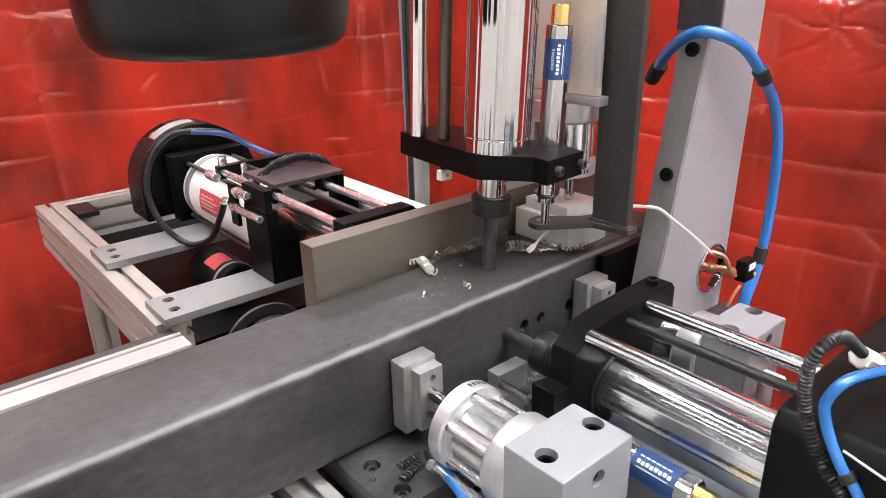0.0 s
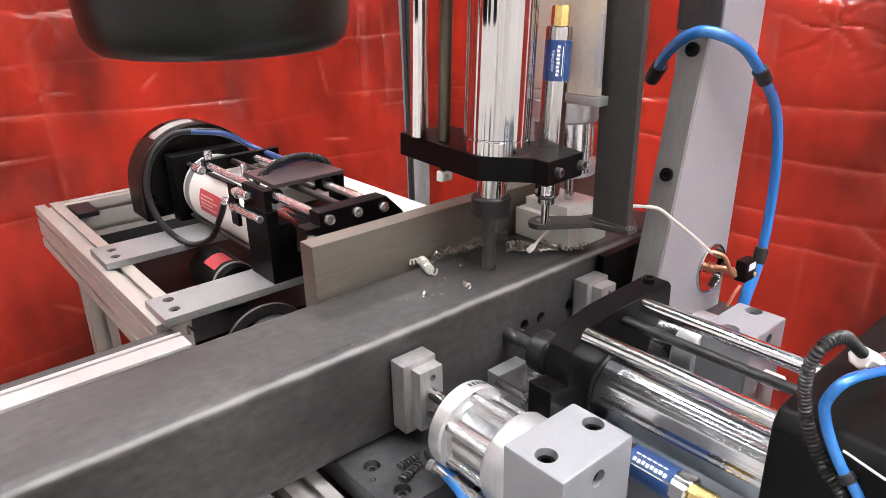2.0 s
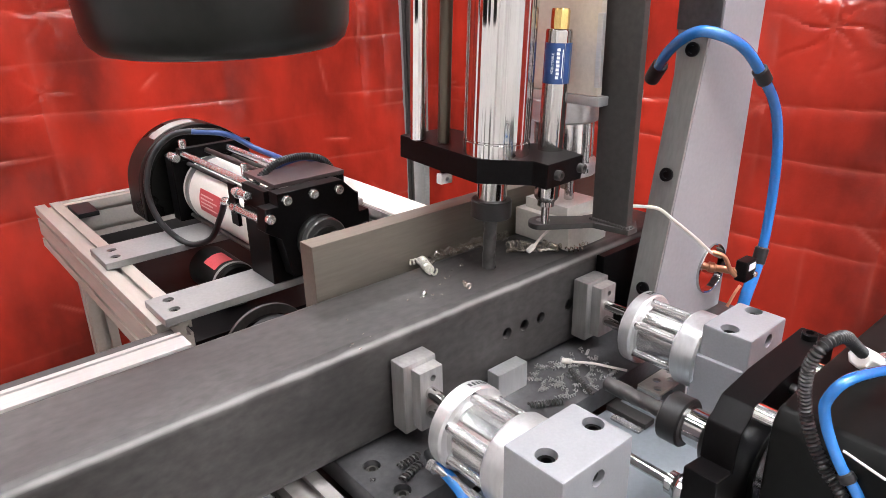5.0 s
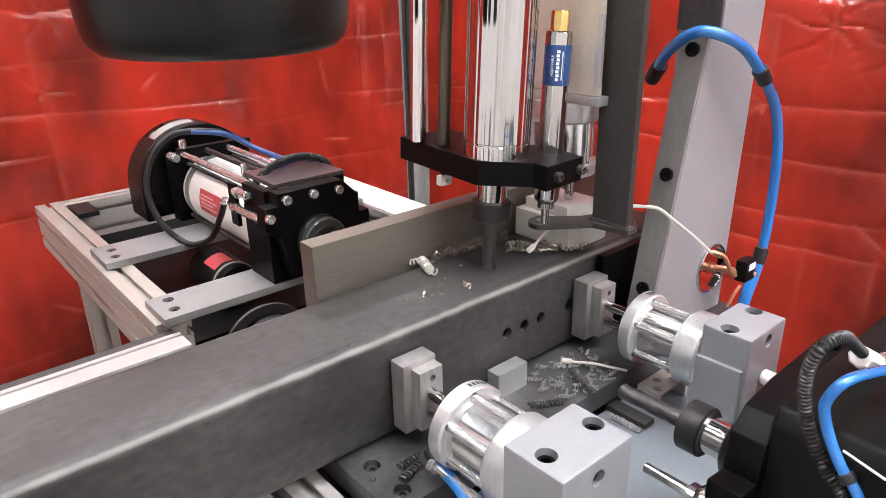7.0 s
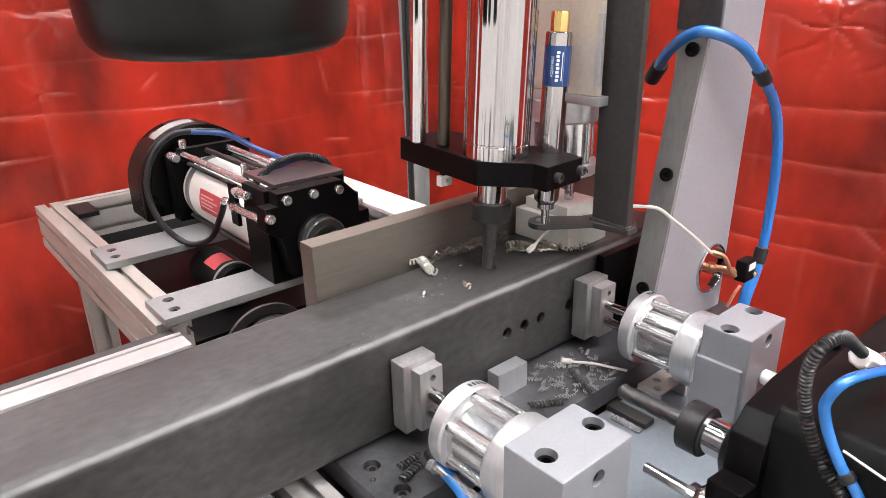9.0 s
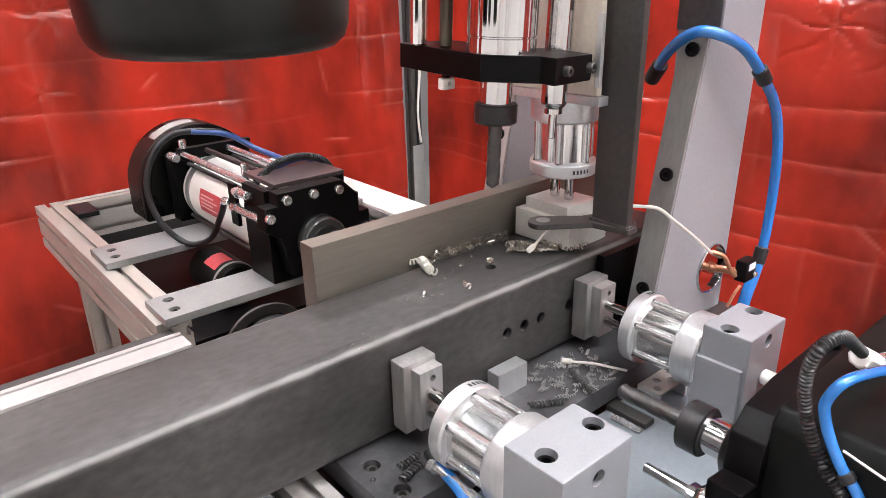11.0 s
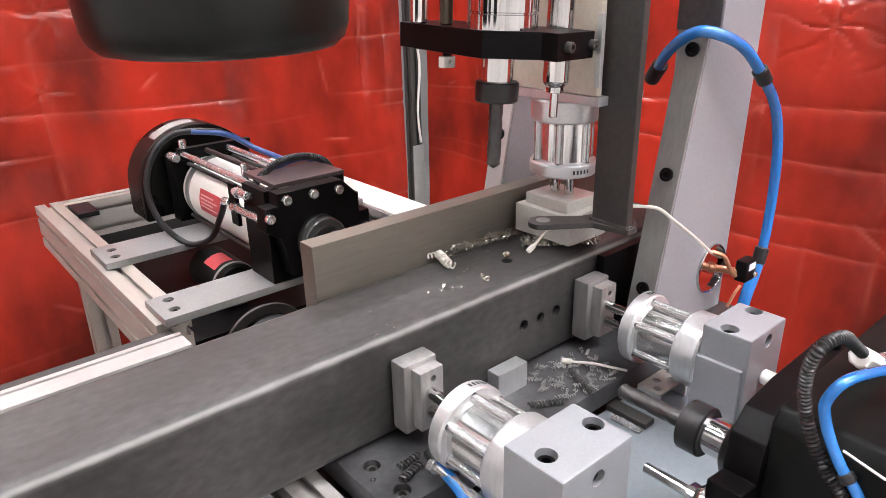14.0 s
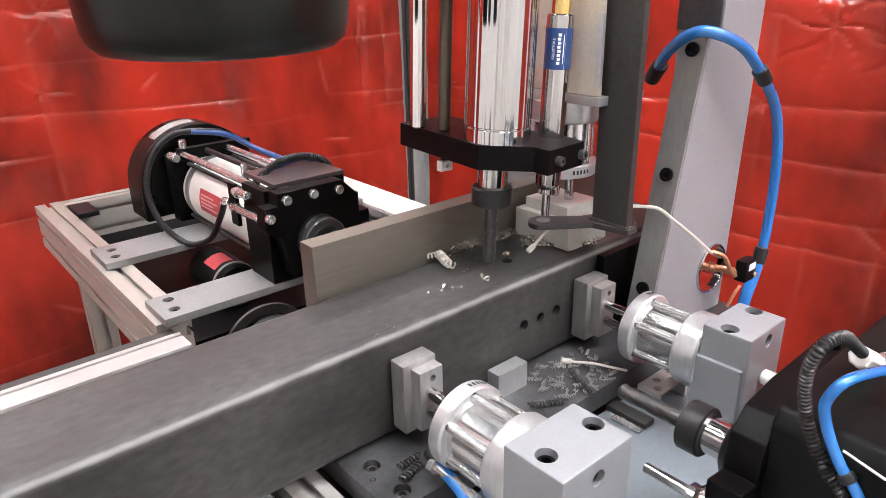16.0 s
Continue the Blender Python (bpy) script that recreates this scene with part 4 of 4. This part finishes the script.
part("leg", extrusion("z", FLOOR, RT - 0.05, -1.28, -1.242, 0.31, 0.348), EXTRUSION, table)
for y0, y1 in ((0.364, 0.437), (0.600, 0.682)):
    holes = [(-0.216, y0 + 0.022), (-0.212, y0 + 0.054)]
    part("cross_plate", cut(box(-0.236, 0.2140, y0, y1, RT + 0.001, -0.1002, 0.001), *[rod((x, y, -0.106), (x, y, -0.09), 0.0072, 20, 0) for x, y in holes]), GREY_PLATE, table, "grey machined cross plate")
    for x, y in holes:
        part("plate_screw", cap_screw((x, y, -0.1065), (0, 0, 1), 0.0058, 0.004), BLACK_STEEL, table)
# added white sheet brightens the rail top
part("rail_top_white", box(0.2165, 0.289, 0.381, 1.029, RT + 0.0005, RT + 0.0040, 0.0008), WHITE, table, "added white sheet that brightens the rail top")
part("rail_cap", box(-0.196, -0.160, 0.912, 0.988, RT - 0.008, RT + 0.001, 0.001), BLACK_RUBBER, table)
part("sheet_pan", box(-0.1995, 0.2125, 0.44, 0.989, RT - 0.078, RT - 0.072, 0.001), BLACK_ANO, table, "black painted sheet pan")
# added solid drum stands in for the cylinder's reflection in the pan
lower = thing("mirrored_drum", "dark drum with red patch, stand-in for a reflection in the pan", "motor", pose(-0.084, 0.545, RT - 0.072))
part("body", lathe([(0, -0.045), (0.030, -0.045), (0.034, -0.041), (0.034, 0.060), (0.030, 0.066), (0, 0.066)], (0, 0, 0.0345), (0, 1, 0), 48), BLACK_COVER, lower)
part("label", prism([(0.0344 * math.cos(radians(a)), 0.0345 + 0.0344 * math.sin(radians(a))) for a in range(78, 134, 5)] + [(0.0338 * math.cos(radians(a)), 0.0345 + 0.0338 * math.sin(radians(a))) for a in range(133, 77, -5)], "y", -0.020, 0.020, 0), RED_LABEL, lower)
part("band", lathe([(0.0341, -0.034), (0.0350, -0.033), (0.0350, -0.029), (0.0341, -0.028)], (0, 0, 0.0345), (0, 1, 0), 48), GUSSET_EDGE, lower)
roller = thing("support_roller", "black roller in a grey arched bracket beneath the table edge", "roller", pose(-0.140, 0.275, -0.146))
part("drum", rod((0, -0.02, 0), (0, 0.018, 0), 0.047, 40), BLACK_RUBBER, roller)
part("bracket", cut(prism(arch(0.058, -0.05), "y", 0.0185, 0.0240, 0.001), prism(arch(0.046, -0.06), "y", 0.0, 0.04, 0)), BLACK_STEEL, roller)
part("arm", box(-0.105, -0.050, 0.019, 0.024, -0.012, 0.004, 0.001), EXTRUSION_PALE, roller)

# ---- pneumatic fittings at the column ----
valve = thing("elbow_valve", "copper air fitting with black elbow valve at the column", "valve", pose(0.2510, -0.0636, -0.0450))
part("nut", lathe([(0.004, 0), (0.0085, 0), (0.0085, 0.006), (0.004, 0.006)], (-0.018, 0.010, 0.010), (0.6, -0.78, -0.12), 6), SATIN, valve)
part("stem", rod((-0.019, 0.012, 0.010), (0.010, -0.026, 0.004), 0.0042, 16), COPPER, valve, "copper stem")
part("collar", rod((-0.010, 0.000, 0.008), (-0.005, -0.006, 0.007), 0.0062, 16), COPPER, valve)
part("elbow", box(0.006, 0.030, -0.038, -0.024, -0.006, 0.019, 0.002), BLACK_ANO, valve, "black plastic elbow")
part("badge", box(0.011, 0.025, -0.0386, -0.0381, 0.008, 0.016, 0), WHITE_INK, valve)
part("screw", cap_screw((0.024, -0.0384, 0.001), (0, -1, 0), 0.0035, 0.003), SATIN, valve)
part("copper_line", sweep(smooth_path([(-0.016, -0.006, 0.030), (-0.006, -0.016, 0.024), (0.000, -0.022, 0.008), (0.006, -0.026, 0.000)]), 0.0026), COPPER, valve)
part("wire", sweep(smooth_path([(0.014, -0.030, -0.013), (0.006, -0.028, -0.022), (-0.003, -0.026, -0.036)]), 0.0018), COPPER, valve)
hose = thing("blue_air_hose", "bright blue air hose arching over the column", "hose", pose(0, 0, 0))
path = smooth_path([(0.2222, 0.020, 0.1683), (0.1877, -0.020, 0.2040), (0.1803, -0.050, 0.2230), (0.1918, -0.070, 0.2215), (0.2275, -0.080, 0.2054), (0.2647, -0.085, 0.1735), (0.3011, -0.085, 0.1397), (0.3225, -0.085, 0.0926), (0.3301, -0.085, 0.0379), (0.3289, -0.085, -0.018), (0.3225, -0.085, -0.043)])
part("tube", sweep(path, 0.0058, 16), BLUE_HOSE, hose)
part("end_sleeve", rod((0.2222, 0.020, 0.1683), (0.2060, 0.0000, 0.1870), 0.0086, 16), BLACK_RUBBER, hose)
part("marker_sleeve", rod((0.2530, -0.0840, 0.1845), (0.2680, -0.0855, 0.1705), 0.0080, 16), BLACK_RUBBER, hose)
part("lower_tube", sweep(smooth_path([(0.3225, -0.085, -0.043), (0.313, -0.085, -0.066), (0.301, -0.085, -0.0909), (0.290, -0.085, -0.128)]), 0.0072, 14), BLUE_HOSE, hose)
part("sleeve", rod((0.3265, -0.085, -0.030), (0.3200, -0.085, -0.050), 0.0080, 16), BLACK_RUBBER, hose)
cable = solid("white_cable", sweep(smooth_path([(0.1150, -0.042, 0.0600), (0.1200, -0.066, 0.0620), (0.1503, -0.068, 0.0423), (0.194, -0.070, 0.0123), (0.2355, -0.070, -0.0171), (0.2480, -0.074, -0.0240)]), 0.0017, 10), WHITE_CABLE, "thin cream-white cable between post and valve", "cable")

# ---- hoses at the front drill ----
loom = thing("corrugated_conduit", "black corrugated cable conduit with white connector", "conduit", pose(0, 0, 0))
part("conduit", sweep(smooth_path([(0.000, -0.300, 0.046), (-0.030, -0.301, 0.066), (-0.055, -0.302, 0.081), (-0.076, -0.299, 0.0815), (-0.078, -0.2945, 0.0640), (-0.075, -0.2961, 0.0394), (-0.075, -0.3037, 0.0195), (-0.075, -0.3134, 0.0048), (-0.076, -0.330, -0.020), (-0.076, -0.350, -0.128)], 110), 0.0029, 12, 0.0012, 0.0027), CONDUIT, loom)
part("connector", rod((-0.008, -0.30, 0.048), (0.026, -0.3, 0.029), 0.0075, 8), WHITE, loom, "white plastic connector")
part("tail", rod((0.024, -0.30, 0.030), (0.062, -0.30, 0.022), 0.0045, 12), SATIN, loom)
front_hose = thing("blue_air_hose", "bright blue air hose looping beside the drill housing", "hose", pose(0, 0, 0))
part("tube", sweep(smooth_path([(0.120, -0.330, 0.036), (0.03, -0.330, 0.040), (-0.030, -0.320, 0.056), (-0.070, -0.3130, 0.0630), (-0.076, -0.3070, 0.0500), (-0.0755, -0.3075, 0.0390), (-0.075, -0.313, 0.0247), (-0.075, -0.3219, 0.0100), (-0.075, -0.3331, -0.0030), (-0.076, -0.355, -0.040), (-0.076, -0.370, -0.128)]), 0.0034, 14), BLUE_HOSE, front_hose)
part("cable_tie", rod((-0.075, -0.3235, 0.0080), (-0.075, -0.3275, 0.0035), 0.0050, 12), BLACK_RUBBER, front_hose)
part("tie_tail", rod((-0.0765, -0.3207, 0.0229), (-0.0765, -0.3441, 0.0167), 0.0008, 8), WHITE_CABLE, front_hose)
clamp_hose = thing("blue_air_hose", "blue air hose with black elbow at the clamp cylinder", "hose", pose(0, 0, 0))
part("tube", sweep(smooth_path([(-0.1735, -0.069, -0.084), (-0.1745, -0.080, -0.0845), (-0.1765, -0.0934, -0.085), (-0.1800, -0.112, -0.088), (-0.187, -0.140, -0.105), (-0.190, -0.152, -0.125)]), 0.0052, 14), BLUE_HOSE, clamp_hose)
part("elbow", rod((-0.170, -0.060, -0.080), (-0.1755, -0.074, -0.0838), 0.0066, 14), BLACK_RUBBER, clamp_hose)
part("port", rod((-0.166, -0.066, -0.072), (-0.171, -0.064, -0.082), 0.0060, 6), SATIN, clamp_hose)


def nozzle(head, tail, label):
    h, t = Vector(head), Vector(tail)
    d = (h - t).normalized()
    n = thing("spray_nozzle", label, "nozzle", pose(0, 0, 0), "spray nozzles")
    part("head", rod(h - 0.010 * d, h, 0.0030, 12), WHITE_CABLE, n)
    part("line", sweep(smooth_path([t, (h + t) / 2 + Vector((0, 0, 0.002)), h - 0.009 * d]), 0.0014, 8), WHITE_CABLE, n)


nozzle((0.050, 0.040, 0.0045), (0.092, 0.033, 0.0300), "small cream-white lubricant nozzle beside the drill bit")
nozzle((0.040, -0.0215, -0.0975), (0.075, -0.078, -0.0990), "small white lubricant nozzle lying on the steel deck")

# ---- hanging black cover ----
hang = thing("hanging_cover", "black rounded motor cover hanging over the bench", "motor cover", pose(-0.2445, 0.0695, -0.0075))
part("shell", lathe([(0, 0.2405), (0.070, 0.2405), (0.080, 0.2425), (0.0868, 0.2485), (0.0902, 0.257), (0.0925, 0.278), (0.0952, 0.34), (0.0965, 0.52), (0.088, 0.535), (0, 0.535)], (0, 0, 0), (0, 0, 1), 72), GLOSS_COVER, hang)
part("hanger", rod((0, 0, 0.534), (0, 0, 2.306), 0.022, 24), BLACK_STEEL, hang)


# ---- metal chips ----
def curl(p, heading, length, r, pitch, wire, seed):
    rnd = random.Random(seed)
    d = Vector((math.cos(heading), math.sin(heading), 0))
    s = Vector((-d.y, d.x, 0))
    n = max(10, int(length / pitch * 10))
    pts = []
    for i in range(n + 1):
        a = 2 * math.pi * i / 10
        k = 0.8 + 0.4 * rnd.random() * 0.3
        pts.append(Vector(p) + d * (length * i / n) + s * (r * k * math.cos(a)) + Vector((0, 0, r + wire + r * k * math.sin(a))))
    return sweep(pts, wire, 5)


def chip_pile(name, label, spots, mat, base, seed):
    rnd = random.Random(seed)
    bms = []
    for x, y, spread_x, spread_y, count, size in spots:
        for _ in range(count):
            f = rnd.uniform(-1, 1)
            px, py = x + spread_x * f + rnd.gauss(0, 0.003), y + spread_y * f + min(0.0035, rnd.gauss(0, 0.004))
            r = size * rnd.uniform(0.5, 1.1)
            bms.append(curl((px, py, base + rnd.uniform(0, 0.004)), rnd.uniform(0, 6.28), rnd.uniform(0.4, 3.0) * r * 2.2, r, r * rnd.uniform(0.9, 2.2), r * 0.20, rnd.random()))
    return solid(name, joined(*bms), mat, label, "metal chips", kind="stuff")


top_chips = [
    chip_pile("metal_chips", "curled steel drilling chips lying along the tube's edge", [(0.012, 0.096, 0.066, 0.001, 64, 0.0022)], CHIP_DARK, 0.0, 3),
    chip_pile("metal_chips", "bright curled steel chips beside the drilled hole", [(0.078, 0.040, 0.034, -0.025, 36, 0.0022)], CHIP_DARK, 0.0, 5),
    chip_pile("metal_chips", "bright curled steel chips mixed over the dull ones", [(0.010, 0.095, 0.060, 0.001, 26, 0.0028), (0.078, 0.040, 0.030, -0.024, 26, 0.0028)], CHIP, 0.0, 9),
    chip_pile("metal_chips", "scattered single chips on the tube's top face", [(-0.0955, 0.0385, 0, 0, 1, 0.0025), (-0.0519, 0.0233, 0, 0, 1, 0.003), (-0.178, 0.043, 0.0, 0.0, 1, 0.0012), (-0.12, 0.03, 0.08, 0.03, 9, 0.0008), (-0.05, 0.05, 0.05, 0.03, 10, 0.0010)], CHIP, 0.0, 12),
]
top_chips.append(solid("metal_chips", joined(curl((0.0400, 0.0600, 0.0), -0.80, 0.030, 0.0024, 0.0022, 0.0008, 21), curl((0.0620, 0.0370, 0.0), -0.55, 0.022, 0.0022, 0.0024, 0.0008, 22),
    curl((0.0850, 0.0170, 0.0), -0.6, 0.018, 0.0030, 0.0050, 0.0008, 23), curl((0.0010, 0.0491, 0.0), 0.3, 0.006, 0.0030, 0.0020, 0.0010, 24), curl((-0.0542, 0.0191, 0.0), 1.2, 0.0016, 0.0032, 0.0016, 0.0008, 25),
    curl((-0.0956, 0.0357, 0.0), 0.8, 0.007, 0.0020, 0.0070, 0.0007, 26)), CHIP, "spring-shaped bright chips lying on the tube", "metal chips", kind="stuff"))
big_curl = solid("chip_curl", joined(curl((-0.049, 0.0975, 0.0), -1.95, 0.030, 0.0044, 0.0040, 0.0015, 4), curl((-0.060, 0.074, 0.0), -1.2, 0.010, 0.0035, 0.0045, 0.0011, 6), curl((-0.052, 0.096, 0.003), 2.9, 0.012, 0.003, 0.004, 0.0009, 7)), CURL, "large bright steel curl leaning beside the fence", "metal chip")
solid("metal_chips", joined(*[chip for chip in [curl((-0.010 + 0.088 * random.Random(k).random(), -0.012 - 0.060 * random.Random(k + 50).random(), -0.1024), random.Random(k + 9).uniform(0, 6.28), 0.010 * random.Random(k + 3).uniform(0.2, 1.4), 0.0008 + 0.0012 * random.Random(k + 7).random(), 0.003, 0.0005, k) for k in range(90)]]), PUSHER, "curled chips scattered over the steel deck", "metal chips", kind="stuff")
solid("metal_chips", joined(curl((-0.1884, -0.0405, -0.1024), 0.05, 0.022, 0.0030, 0.0034, 0.0011, 1), curl((-0.1962, -0.0546, -0.1024), 0.24, 0.024, 0.0032, 0.0036, 0.0012, 2),
                            curl((0.0330, -0.0383, -0.1024), -1.969, 0.0444, 0.0026, 0.0034, 0.0011, 31), curl((-0.0442, -0.0525, -0.1024), -0.523, 0.0346, 0.0028, 0.0034, 0.0011, 32),
    curl((-0.2139, -0.0387, -0.1024), 0.9, 0.004, 0.0022, 0.0060, 0.0007, 3)), BIT_STEEL, "dark spiral chips lying on the steel deck plate", "metal chips", kind="stuff")


# ---- motion ----
def motions():
    def along(ob, axis, rows):
        base = Vector((0, 0, 0))
        made = []
        for t, s in rows:
            p = base.copy()
            p["xyz".index(axis)] = s
            made.append((t, pose(*p)))
        walk(ob, made)
    # feed along the tube by one hole pitch
    feed = [(0, 0), (12.05, 0), (12.15, 0.0015), (12.3, 0.010), (12.5, 0.0187), (12.75, 0.0208), (13.0, 0.0220), (13.3, 0.0238), (13.5, 0.0245), (13.7, 0.0240), (14.0, 0.0240), (16.0, 0.0240)]
    for ob in (tube, big_curl, *top_chips):
        along(ob, "x", feed)
    # pushers open and close
    grip = [(0, 0), (11.75, 0), (11.85, -0.006), (12.0, -0.0239), (12.15, -0.0320), (12.3, -0.0352), (13.55, -0.0352), (13.7, -0.0340), (13.85, -0.018), (13.97, -0.002), (14.05, 0), (16, 0)]
    along(near_pusher, "y", grip)
    along(far_pusher, "y", grip)
    press = [(0, 0), (11.72, 0), (11.85, -0.008), (12.0, -0.0193), (12.2, -0.0262), (12.5, -0.0280), (13.6, -0.0286), (13.75, -0.024), (13.9, -0.011), (14.0, -0.0055), (14.15, 0), (16, 0)]
    along(hold_block, "y", press)
    # vertical drill
    along(v_head, "z", [(0, 0), (1, -0.0002), (2, -0.0011), (3, -0.0017), (4, -0.0028), (6.5, -0.0050), (8, -0.0061), (9, -0.0061), (9.2, -0.0055), (9.5, -0.0040), (9.8, 0.006), (10.3, 0.042),
                        (10.8, 0.078), (11.3, 0.1085), (11.5, 0.1228), (11.7, 0.1340), (11.9, 0.1362), (13.6, 0.1362), (13.75, 0.1335), (14.0, 0.1102), (14.25, 0.0895), (14.5, 0.0672), (14.75, 0.0425),
                        (15.0, 0.0185), (15.12, 0.0120), (15.3, 0.0102), (15.5, 0.0099), (16, 0.0094)])
    # front drill, by the place of its collet
    along(r_head, "y", [(0, -0.0456), (0.5, -0.0450), (1, -0.0434), (2, -0.0421), (3, -0.0418), (3.15, -0.0425), (3.3, -0.0520), (3.5, -0.0672), (3.75, -0.0856), (4.0, -0.1050), (4.2, -0.1210), (4.6, -0.152),
                        (5.0, -0.181), (5.2, -0.1950), (5.35, -0.1975), (16, -0.1975)])
    # rear drill
    along(l_head, "y", [(0, 0.1525), (1.15, 0.1525), (1.3, 0.149), (1.5, 0.1376), (1.75, 0.120), (2.0, 0.1006), (2.5, 0.0609), (3.0, 0.0214), (3.15, 0.0095), (3.3, 0.0015), (3.45, 0), (16, 0)])


motions()
